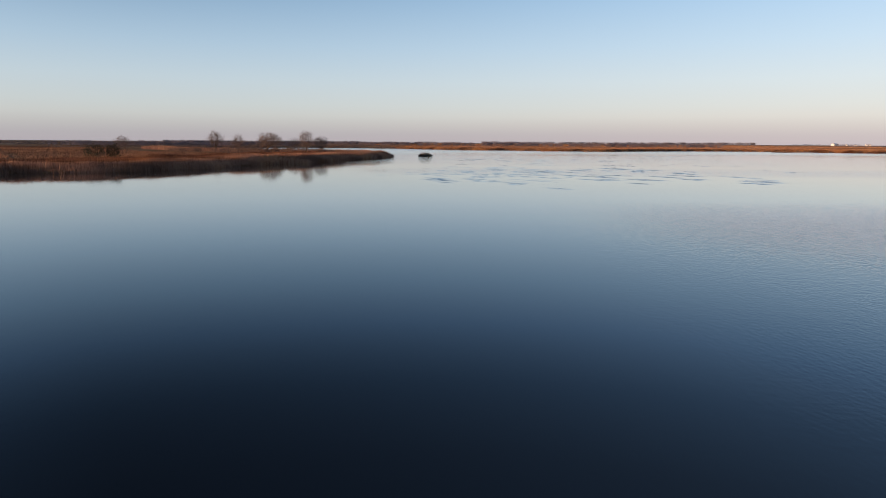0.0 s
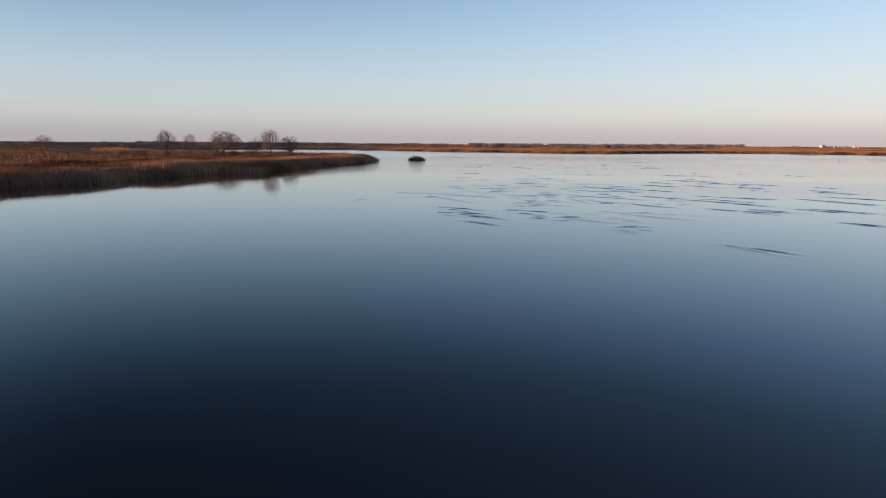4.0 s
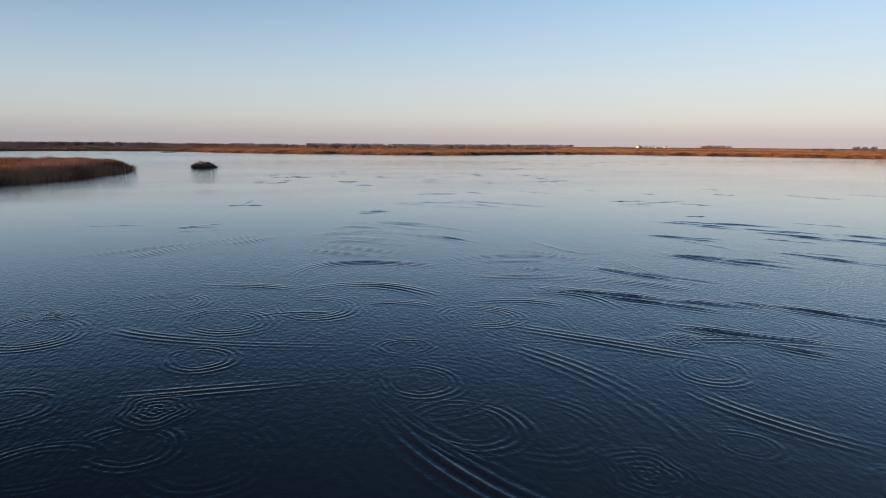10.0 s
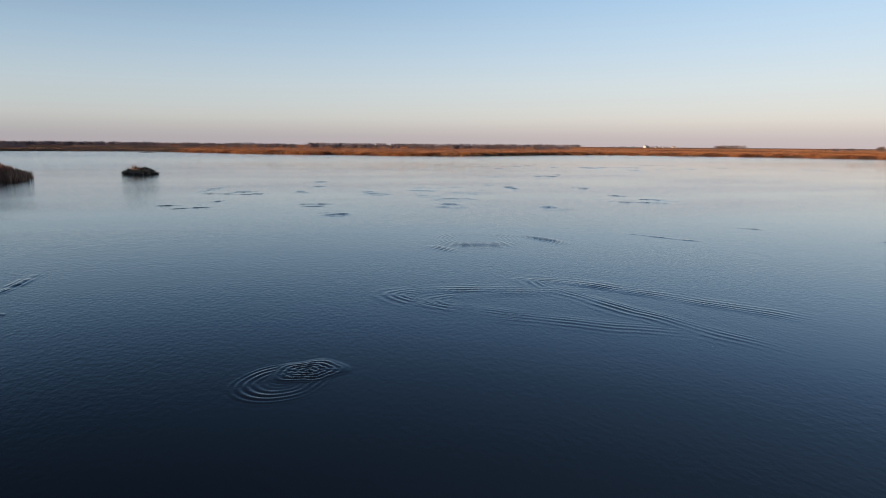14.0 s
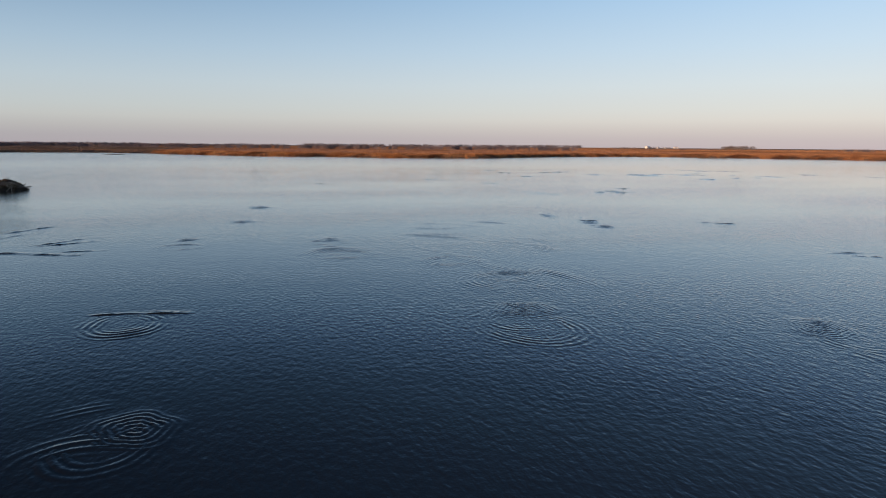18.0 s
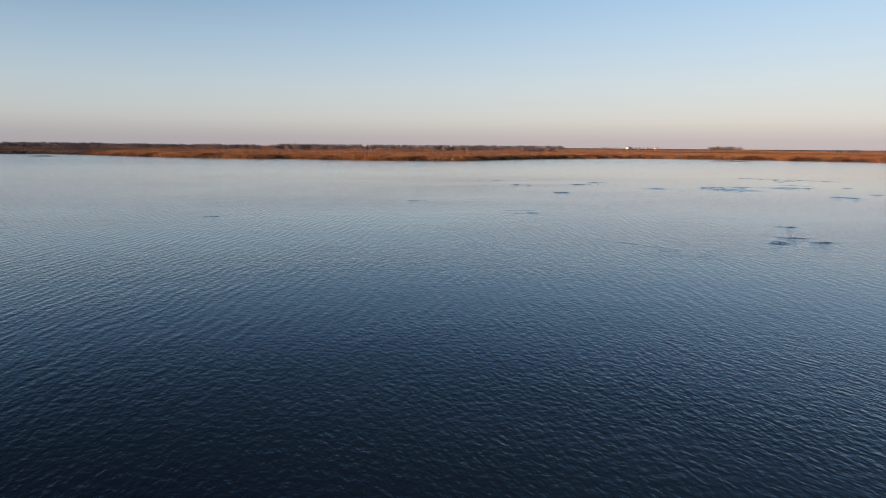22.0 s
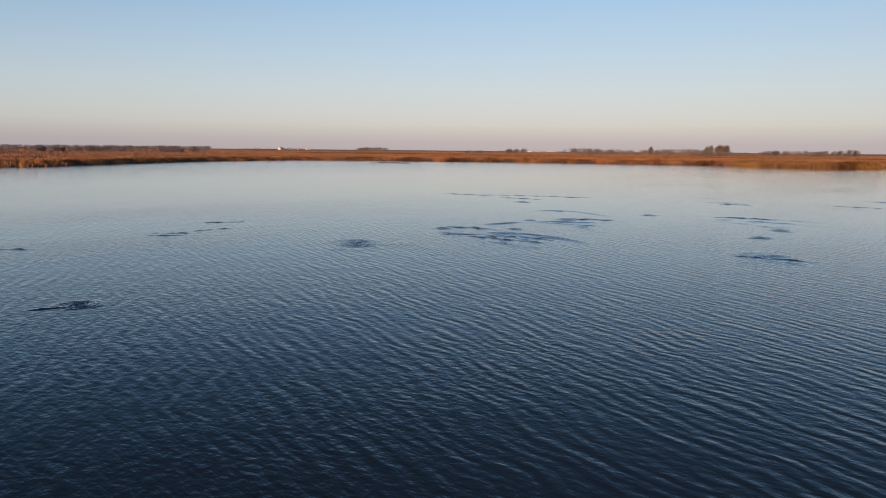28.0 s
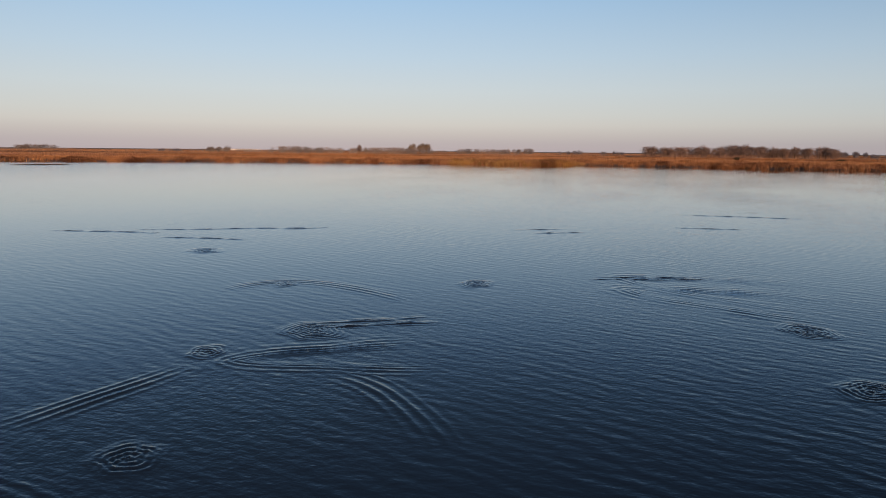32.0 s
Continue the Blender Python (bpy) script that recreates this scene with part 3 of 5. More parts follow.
# ---- bare trees on the headland ----
def bare_tree(x, y, height, seed, stems, width, clear, tips, label):
    """A leafless tree: every twig tip joins the nearest limb below it, and limbs thicken with what they bear."""
    rng = np.random.RandomState(seed)
    z = float(ground_height([(x, y)])[0]) - 0.1
    tree = new("tree")
    tree.location = (x, y, z)
    tagged(tree, label, "tree", "bare trees on the headland")
    at, up = [], []
    for s in range(stems):
        a = 2 * math.pi * s / stems + rng.uniform(0, 1)
        lean = 0.34 * width if stems > 1 else 0.03 * height
        foot = np.array([math.cos(a), math.sin(a), 0]) * (0.05 * width if stems > 1 else 0)
        before = -1
        for j in range(6):
            f = j / 5
            bend = rng.normal(0, 0.06, 3) * (1 if j else 0)
            at.append(foot + np.array([math.cos(a) * lean * f ** 1.3, math.sin(a) * lean * f ** 1.3, height * clear * f]) + bend)
            up.append(before)
            before = len(at) - 1
    # the crown: a lumpy dome over the clear stem
    d = rng.normal(0, 1, (tips, 3))
    d /= np.linalg.norm(d, axis=1)[:, None]
    lump = 0.86 + 0.14 * np.sin(d[:, 0] * 4 + seed) * np.cos(d[:, 1] * 4 + 2 * seed) + 0.1 * np.sin(d[:, 2] * 5 + seed)
    r = rng.uniform(0.05, 1, tips) ** 0.42 * lump
    base = clear * 0.62 * height
    c = d * r[:, None] * np.array([width / 2, width / 2, (height - base) / 2]) + np.array([0, 0, (height + base) / 2])
    c[:, 2] += 0.06 * height * (1 - np.hypot(c[:, 0], c[:, 1]) / (0.5 * width)).clip(0, 1)
    order = np.argsort(np.linalg.norm((c - np.array([0, 0, clear * height])) / np.array([width / 2, width / 2, height / 2]), axis=1))
    first = max(0, 6 - 3)
    for i in order:
        nodes = np.array(at)
        v = c[i] - nodes
        ln = np.linalg.norm(v, axis=1)
        cost = ln * (1.25 - 0.55 * v[:, 2] / np.maximum(ln, 1e-6))
        low = np.arange(len(nodes)) % 6 < first
        cost[:6 * stems] += np.where(low[:6 * stems], 3.0, 0.0)
        k = int(np.argmin(cost))
        n = max(1, int(ln[k] / (0.09 * height)))
        for j in range(1, n + 1):
            f = j / n
            bow = np.array([0, 0, 0.10 * ln[k] * f * (1 - f) * 2]) + rng.normal(0, 0.02 * ln[k], 3) * (f < 1)
            at.append(nodes[k] + v[k] * f + bow)
            up.append(k if j == 1 else len(at) - 2)
    crowd = len(at)
    for i in range(6 * stems, crowd):
        if rng.uniform() < 0.85:
            go = at[i] - at[up[i]]
            go = go / max(np.linalg.norm(go), 1e-6)
            for _ in range(2):
                side = go + rng.normal(0, 0.45, 3) + np.array([0, 0, 0.25])
                at.append(at[i] + side / np.linalg.norm(side) * rng.uniform(0.05, 0.11) * height)
                up.append(i)
    load = np.ones(len(at))
    load[crowd:] = 0.3
    for i in range(len(at) - 1, -1, -1):
        if up[i] >= 0:
            load[up[i]] += load[i] * (0.999 if i >= 6 * stems else 1)
    radius = np.maximum(0.0115 * load ** 0.46 * height / 8, 0.013)
    thick, fine = ([], []), ([], [])
    for i, u in enumerate(up):
        if u >= 0:
            big = radius[i] > 0.075
            tube(*(thick if big else fine), at[u], at[i], min(radius[u], radius[i] * 1.5), radius[i], 6 if big else 3)
    child("trunk", mesh_of("trunk", *thick, MAT_BARK), tree)
    child("crown", mesh_of("crown", *fine, MAT_TWIG), tree, "leafless brown twigs")
    return tree


TREES = [
    (-95.6, 269.9, 9.3, 1, 1, 7.6, 0.3, 520, "bare broad-crowned tree on the grassy headland"),
    (-78.8, 247.3, 7.4, 2, 1, 6.2, 0.3, 420, "small bare tree on the grassy headland"),
    (-60.4, 224.4, 7.7, 3, 8, 11.0, 0.42, 1150, "wide many-stemmed bare willow on the headland"),
    (-52.6, 227.0, 6.0, 4, 3, 5.2, 0.35, 380, "low bare shrub beside the wide willow"),
    (-46.5, 218.3, 8.3, 5, 1, 6.2, 0.42, 480, "bare tree with a tall trunk near the water"),
    (-44.2, 232.1, 7.0, 6, 1, 6.4, 0.36, 480, "bare round-headed tree near the headland's tip"),
    (-116.2, 233.1, 6.6, 7, 3, 7.2, 0.35, 420, "bare spreading tree in the marsh grass"),
]
for facts in TREES:
    bare_tree(*facts)


def leaf_bush(x, y, height, width, seed, label):
    """A dense dark bush: stems with a crown of many small clumps."""
    rng = np.random.RandomState(seed)
    z = float(ground_height([(x, y)])[0])
    bush = new("bush")
    bush.location = (x, y, z)
    tagged(bush, label, "bush", "dark bushes on the headland")
    vs, fs = [], []
    for _ in range(9):
        a = rng.uniform(0, 6.28)
        tube(vs, fs, (0, 0, -0.1), (math.cos(a) * width * 0.35, math.sin(a) * width * 0.35, height * rng.uniform(0.5, 0.85)), 0.05, 0.015)
    child("stems", mesh_of("stems", vs, fs, MAT_BARK), bush)
    n = 1500
    d = rng.normal(0, 1, (n, 3))
    d /= np.linalg.norm(d, axis=1)[:, None]
    r = rng.uniform(0.35, 1.0, n) ** 0.6 * (0.8 + 0.25 * np.sin(d[:, 0] * 5 + seed) * np.cos(d[:, 2] * 4))
    c = d * r[:, None] * np.array([width / 2, width / 2, height * 0.45]) + np.array([0, 0, height * 0.55])
    v = (c[:, None] + rng.normal(0, 0.09, (n, 3, 3))).reshape(-1, 3)
    child("crown", fast_mesh("crown", v, np.arange(n * 3), np.full(n, 3), MAT_BUSH), bush)


leaf_bush(-76.2, 140.3, 4.3, 6.2, 1, "dark spreading bush among orange marsh grass")
leaf_bush(-72.9, 141.7, 4.2, 3.8, 2, "dark rounded bush among orange marsh grass")

leaf_bush(503.0, 205.0, 2.6, 5.0, 3, "small dark bush on the open marsh")
leaf_bush(495.0, 152.0, 2.2, 6.0, 4, "low dark bush on the open marsh")

# ---- the lodge in the lake ----
def lodge(x, y, length, width, height, turn):
    rng = np.random.RandomState(8)
    thing = new("muskrat_lodge")
    thing.matrix_world = pose(x, y, 0, 0, 0, turn)
    tagged(thing, "low dark mound of mud, reeds and sticks in the water", "lodge")
    vs, fs, rings, sides = [], [], 9, 40
    for i in range(rings):
        t = i / (rings - 1)
        for j in range(sides):
            a = 2 * math.pi * j / sides
            rr = (1 - t) * (1 + 0.09 * math.sin(3 * a + 1) + 0.06 * math.sin(7 * a))
            hump = 0.8 + 0.25 * math.cos(a)
            z = -0.25 + (height * hump + 0.25) * (1 - (1 - t) ** 2.1) + rng.normal(0, 0.03)
            vs.append((math.cos(a) * rr * length / 2 + 0.5 * t, math.sin(a) * rr * width / 2, z))
    for i in range(rings - 1):
        for j in range(sides):
            k = (j + 1) % sides
            fs.append((i * sides + j, i * sides + k, (i + 1) * sides + k, (i + 1) * sides + j))
    fs.append([(rings - 1) * sides + j for j in range(sides)])
    child("mound", mesh_of("mound", vs, fs, MAT_MUD), thing)
    p = rng.normal(0, 0.21, (300, 2)) * np.array([length, width])
    r = np.hypot(p[:, 0] / length * 2, p[:, 1] / width * 2)
    p, r = p[r < 0.97], r[r < 0.97]
    z = height * 0.85 * (1 - r ** 2.1) - 0.1
    child("thatch", reed_mesh("thatch", p, z, np.full(len(p), 0.28), rng, 9, 0.12, 0.06, MAT_STRAW, 0.9), thing, "matted dry reeds")["kind"] = "stuff"
    upright = np.array([(-1.15, 0.1), (-0.75, 0), (-0.4, 0.1), (0.1, 0.0), (0.9, 0.2), (-1.6, 0.0)])
    child("reed_tuft", reed_mesh("reed_tuft", upright, np.full(6, height * 0.55), np.array([0.95, 1.2, 1.25, 1.0, 0.8, 0.7]), rng, 12, 0.14, 0.09, MAT_STRAW, 0.12), thing, "a few standing dry reeds")
    sticks = []
    for ln in (1.0, 1.5, 2.0):
        a, b = [], []
        tube(a, b, (-ln / 2, 0, 0), (0, 0.05, 0.07), 0.045, 0.038, 5)
        tube(a, b, (0, 0.05, 0.07), (ln / 2, -0.04, 0), 0.038, 0.018, 5)
        sticks.append(mesh_of("stick", a, b, MAT_STICK))
    for i in range(90):
        a, rr = rng.uniform(0, 6.28), rng.uniform(0.1, 0.9) ** 0.7
        s = child("stick", sticks[i % 3], thing)
        hz = height * 0.85 * (1 - rr ** 2.1) + 0.06
        s.matrix_basis = pose(math.cos(a) * rr * length / 2, math.sin(a) * rr * width / 2, hz, 0, math.degrees(math.atan(rr * height / width * 1.6)) * rng.uniform(-0.6, 1.2), math.degrees(a) + rng.normal(0, 60))


lodge(-6.6, 244.2, 5.4, 3.6, 1.15, 8)


def mud_bar(x, y, length, width, turn, label):
    rng = np.random.RandomState(int(abs(x) + length))
    vs, fs, sides = [], [], 36
    for t, z in ((1.0, -0.3), (0.85, 0.05), (0.55, 0.16), (0.2, 0.22)):
        for j in range(sides):
            a = 2 * math.pi * j / sides
            w = t * (1 + 0.18 * math.sin(2 * a + x) + 0.1 * math.sin(5 * a))
            vs.append((math.cos(a) * w * length / 2, math.sin(a) * w * width / 2, z + rng.normal(0, 0.02)))
    for i in range(3):
        for j in range(sides):
            k = (j + 1) % sides
            fs.append((i * sides + j, i * sides + k, (i + 1) * sides + k, (i + 1) * sides + j))
    fs.append([3 * sides + j for j in range(sides)])
    ob = new("mud_bar", mesh_of("mud_bar", vs, fs, MAT_MUD))
    ob.matrix_world = pose(x, y, 0, 0, 0, turn)
    tagged(ob, label, "mud bar", "bars in the lake")
    p = rng.uniform(-0.4, 0.4, (60, 2)) * np.array([length, width])
    child("stubble", reed_mesh("stubble", p, np.full(60, 0.05), np.full(60, 0.35), rng, 5, 0.2, 0.08, MAT_STRAW, 0.3), ob)["kind"] = "stuff"


mud_bar(-48, 500, 9, 4, 10, "low dark mud bar before the far bank")
mud_bar(230, 431, 18, 3.0, -45, "long thin dark mat of reed stubble on the water")


# ---- far woods ----
def far_wood(ax, ay, bx, by, top_a, top_b, rows, material, label, seed, every=3.4, scrub=False, fine=1):
    """A belt of bare trees: every tree is a stem with a loose, uneven crown of small twig tufts."""
    rng = np.random.RandomState(seed)
    ln = math.hypot(bx - ax, by - ay)
    n = max(2, int(ln / every)) * rows
    t = rng.uniform(0, 1, n)
    nx, ny = (by - ay) / ln, -(bx - ax) / ln
    depth = rng.uniform(-0.5, 0.5, n) * rows * 7
    p = np.stack([ax + (bx - ax) * t + nx * depth, ay + (by - ay) * t + ny * depth], 1)
    z = ground_height(p)
    top = top_a + (top_b - top_a) * t
    h = np.maximum(top - z, 2.0) * np.clip(0.86 + 0.13 * wobble(p, 75, seed) + 0.08 * wobble(p, 28, seed + 1) + rng.normal(0, 0.025 if scrub else 0.06, n), 0.5, 1.1)
    crown_w = np.maximum(h * rng.uniform(0.28, 0.5, n), 1.6)
    per = 145 if math.hypot(ax - 60, ay - 240) < 1080 else 75
    per *= fine
    k = np.repeat(np.arange(n), per)
    m = n * per
    d = rng.normal(0, 1, (m, 3))
    d /= np.linalg.norm(d, axis=1)[:, None]
    r = rng.uniform(0.15, 1, m) ** 0.45
    low = 0.18 if not scrub else 0.05
    mid = (1 + low) / 2
    c = np.stack([p[k, 0] + d[:, 0] * r * crown_w[k], p[k, 1] + d[:, 1] * r * crown_w[k], z[k] + h[k] * (mid + d[:, 2] * r * (1 - mid))], 1)
    size = (0.036 * h[k] + 0.1) / fine ** 0.7
    v = c[:, None] + rng.normal(0, 1, (m, 3, 3)) * size[:, None, None] * np.array([0.8, 0.8, 1.05])
    verts, faces = [], []
    for i in range(n):
        tube(verts, faces, (p[i, 0], p[i, 1], z[i] - 0.3), (p[i, 0], p[i, 1], z[i] + h[i] * 0.7), 0.02 * h[i], 0.008 * h[i], 3)
    ob = new("far_wood", mesh_of("stems", verts, faces, material))
    tagged(ob, label, "wood", "woods on the horizon", "stuff")
    child("crowns", fast_mesh("crowns", v.reshape(-1, 3), np.arange(m * 3), np.full(m, 3), material), ob)["kind"] = "stuff"


far_wood(-657, 1511, -255, 1649, 8.2, 8.8, 4, MAT_WOOD_HAZED, "long bare brown wood on the horizon", 70)
far_wood(-232, 1501, -56, 1523, 7.8, 7.4, 4, MAT_WOOD_HAZE_DARK, "dark wood on the horizon", 71)
far_wood(-87, 1922, 61, 1925, 9.5, 9.5, 3, MAT_WOOD_HAZED, "low bare wood beyond the fields", 72)
far_wood(128, 2072, 355, 2046, 12.0, 12.2, 4, MAT_WOOD_HAZED, "bare brown wood on the horizon", 73)
far_wood(388, 2131, 944, 1939, 11.8, 13.0, 4, MAT_WOOD_HAZED, "long bare brown wood on the horizon", 74)
far_wood(1178, 2164, 1341, 2059, 9.5, 10.4, 1, MAT_WOOD_HAZED, "thin tree belt beside white barns", 75)
far_wood(883, 1404, 974, 1335, 6.1, 7.0, 1, MAT_WOOD_HAZED, "low hedge across the fields", 76)
far_wood(851, 930, 1000, 740, 6.3, 6.6, 1, MAT_WOOD_HAZE_PALE, "low hedge across the fields", 78)
far_wood(-362, 590, -262, 596, 6.3, 6.5, 3, MAT_WOOD_HAZE_MAUVE, "brown wood behind the marsh, tinted mauve for haze", 79, 2.3, True, 3)
far_wood(-264, 592, -150, 640, 5.7, 5.2, 3, MAT_WOOD_HAZE_MAUVE, "dark thicket behind the marsh bay", 84, 2.3, True, 3)
far_wood(-477, 1100, -150, 1190, 8.0, 8.0, 2, MAT_WOOD_HAZE_DARK, "dark wood behind the marsh", 80)
far_wood(771, 1212, 835, 1161, 4.5, 5.0, 1, MAT_WOOD_HAZE_DARK, "low dark hedge", 82)
far_wood(812, 904, 841, 868, 6.1, 6.5, 1, MAT_WOOD_HAZE_DARK, "low dark hedge", 83)
far_wood(840, 785, 867, 744, 6.1, 6.5, 1, MAT_WOOD_HAZE_PALE, "low hedge behind the marsh", 85)
far_wood(833, 724, 921, 533, 10.6, 11.4, 2, MAT_WOOD_HAZE_PALE, "bare brown wood behind the marsh", 86, 2.5, True, 2)
far_wood(1054, 577, 1068, 533, 7.9, 8.3, 1, MAT_WOOD_HAZE_PALE, "low hedge behind the marsh", 89)
far_wood(1048, 532, 1074, 415, 10.2, 12.4, 2, MAT_WOOD_HAZE_PALE, "bare brown wood behind the marsh", 90, 2.5, True, 2)
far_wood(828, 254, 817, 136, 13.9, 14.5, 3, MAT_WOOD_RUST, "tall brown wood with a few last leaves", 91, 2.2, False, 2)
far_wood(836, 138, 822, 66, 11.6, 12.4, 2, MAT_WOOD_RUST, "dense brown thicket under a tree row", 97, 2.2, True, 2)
far_wood(848, 29, 807, -76, 8.0, 8.5, 2, MAT_WOOD_HAZE_DARK, "low dark wood behind the marsh", 94)
far_wood(977, 371, 981, 333, 8.1, 8.4, 1, MAT_WOOD_HAZE_DARK, "low dark hedge behind the marsh", 95)
far_wood(982, 310, 983, 277, 7.8, 8.1, 1, MAT_WOOD_HAZE_DARK, "low dark hedge behind the marsh", 96)


# the mauve of these belts is haze painted into the wood colour
far_wood(-393, 936, -293, 976, 7.2, 7.3, 2, MAT_WOOD_HAZE_MAUVE, "brown wood behind the far marsh, tinted mauve for haze", 121, 2.7, True)
far_wood(-287, 986, -182, 1013, 7.3, 7.5, 2, MAT_WOOD_HAZE_MAUVE, "long leafless wood behind the far marsh", 122, 2.7, True)
far_wood(-176, 1001, -7, 945, 7.5, 7.5, 2, MAT_WOOD_HAZE_MAUVE, "dense brown thicket behind the far reeds", 123, 2.7, True)
far_wood(-1, 955, 172, 911, 7.5, 7.3, 2, MAT_WOOD_HAZE_MAUVE, "rolling bare wood behind the orange reeds", 124, 2.7, True)
far_wood(178, 899, 366, 840, 7.3, 6.9, 2, MAT_WOOD_HAZE_MAUVE, "bare wood thinning out beyond the marsh", 125, 2.7, True)


far_wood(-78, 236, -38, 224, 3.4, 3.0, 2, MAT_BRUSH, "leafless brush under the headland trees", 131, 1.1, True, 3)
far_wood(-110, 262, -80, 240, 2.8, 3.0, 1, MAT_BRUSH, "leafless brush under the headland trees", 132, 1.2, True, 3)


def far_tree(x, y, top, width, material, label, seed, group):
    """A bare tree seen from far off: a tapered trunk with limbs and a loose crown of twigs."""
    rng = np.random.RandomState(seed)
    z = float(ground_height([(x, y)])[0]) - 0.2
    h = top - z
    tree = new("tree")
    tree.location = (x, y, z)
    tagged(tree, label, "tree", group)
    vs, fs = [], []
    tube(vs, fs, (0, 0, 0), (0.1, 0, h * 0.45), h * 0.022, h * 0.014, 6)
    for _ in range(9):
        a = rng.uniform(0, 6.28)
        z0 = rng.uniform(0.25, 0.45) * h
        tube(vs, fs, (0.05, 0, z0), (math.cos(a) * width * 0.33, math.sin(a) * width * 0.33, z0 + h * rng.uniform(0.25, 0.42)), h * 0.009, h * 0.004, 4)
    child("trunk", mesh_of("trunk", vs, fs, MAT_BARK), tree)
    n = 2200
    d = rng.normal(0, 1, (n, 3))
    d /= np.linalg.norm(d, axis=1)[:, None]
    lump = 0.8 + 0.2 * np.sin(d[:, 0] * 4 + seed) * np.cos(d[:, 1] * 5 + 2 * d[:, 2])
    r = rng.uniform(0.1, 1, n) ** 0.45 * lump
    c = d * r[:, None] * np.array([width * 0.6, width * 0.6, h * 0.44]) + np.array([0, 0, h * 0.57])
    v = c[:, None] + rng.normal(0, 1, (n, 3, 3)) * (0.012 * h + 0.05) * np.array([1, 1, 1])
    child("crown", fast_mesh("crown", v.reshape(-1, 3), np.arange(n * 3), np.full(n, 3), material), tree)
    return tree


def tree_row(ax, ay, bx, by, top, count, width, material, label, seed, group):
    rng = random.Random(seed)
    for i in range(count):
        t = (i + 0.5 + rng.uniform(-0.25, 0.25)) / count
        far_tree(ax + (bx - ax) * t + rng.uniform(-4, 4), ay + (by - ay) * t + rng.uniform(-4, 4), top * rng.uniform(0.86, 1.03), width * rng.uniform(0.8, 1.2), material, label, seed * 31 + i, group)


tree_row(768, 1090, 800, 1063, 11.5, 9, 12, MAT_WOOD_HAZE_PALE, "bare tree in a clump standing in the fields", 1, "field clump")
tree_row(743, 766, 764, 739, 9.6, 7, 9, MAT_WOOD_HAZE_PALE, "bare tree in a clump behind the marsh", 2, "marsh clump")
far_tree(877, 619, 13.8, 7, MAT_WOOD_RUST, "rusty brown tree rising over a bare wood", 3, "single trees")
tree_row(969, 580, 980, 548, 17.6, 7, 9, MAT_POPLAR, "tall pale bare poplar behind the wood", 4, "poplars")
tree_row(832, 133, 819, 71, 13.8, 15, 11, MAT_WOOD_RUST, "brown tree in a row behind the marsh", 5, "tree row")
tree_row(838, 64, 830, 37, 9.5, 6, 6, MAT_WOOD_HAZED, "small bare tree behind the marsh", 6, "small trees")


def barn(x, y, length, width, wall, ridge, turn, label):
    thing = new("barn")
    thing.matrix_world = pose(x, y, float(ground_height([(x, y)])[0]) - 0.1, 0, 0, turn)
    tagged(thing, label, "barn", "farm on the horizon")
    a, b = length / 2, width / 2
    v = [(-a, -b, 0), (a, -b, 0), (a, b, 0), (-a, b, 0), (-a, -b, wall), (a, -b, wall), (a, b, wall), (-a, b, wall), (-a, 0, ridge), (a, 0, ridge)]
    child("wall", mesh_of("wall", v, [(0, 1, 5, 4), (2, 3, 7, 6), (1, 2, 6, 9, 5), (3, 0, 4, 8, 7)], MAT_WALL), thing)
    o = 0.5
    rv = [(-a - o, -b - o, wall - 0.2), (a + o, -b - o, wall - 0.2), (a + o, 0, ridge + 0.15), (-a - o, 0, ridge + 0.15), (a + o, b + o, wall - 0.2), (-a - o, b + o, wall - 0.2)]
    rv += [(p[0], p[1], p[2] + 0.25) for p in rv]
    child("roof", mesh_of("roof", rv, [(0, 1, 2, 3), (3, 2, 4, 5), (6, 9, 8, 7), (9, 11, 10, 8), (0, 6, 7, 1), (5, 4, 10, 11)], MAT_ROOF), thing)
    d = new("door", mesh_of("door", [(-2, -b - 0.06, 0), (2, -b - 0.06, 0), (2, -b - 0.06, 4), (-2, -b - 0.06, 4)], [(0, 1, 2, 3)], MAT_DOOR))
    d.parent = thing


barn(1336, 2184, 24, 11, 5.5, 8.0, 30, "long white barn on the horizon")
barn(1414, 2131, 15, 9, 4.2, 6.5, -10, "small white barn on the horizon")
barn(1374, 2176, 9, 7, 3.6, 5.6, 20, "small pale shed between the white barns")
barn(1394, 2162, 8, 6, 3.2, 5.2, 45, "low white shed beside the barns")
barn(1724, 1379, 118, 14, 2.6, 3.5, -55.8, "long low white shed on the horizon")


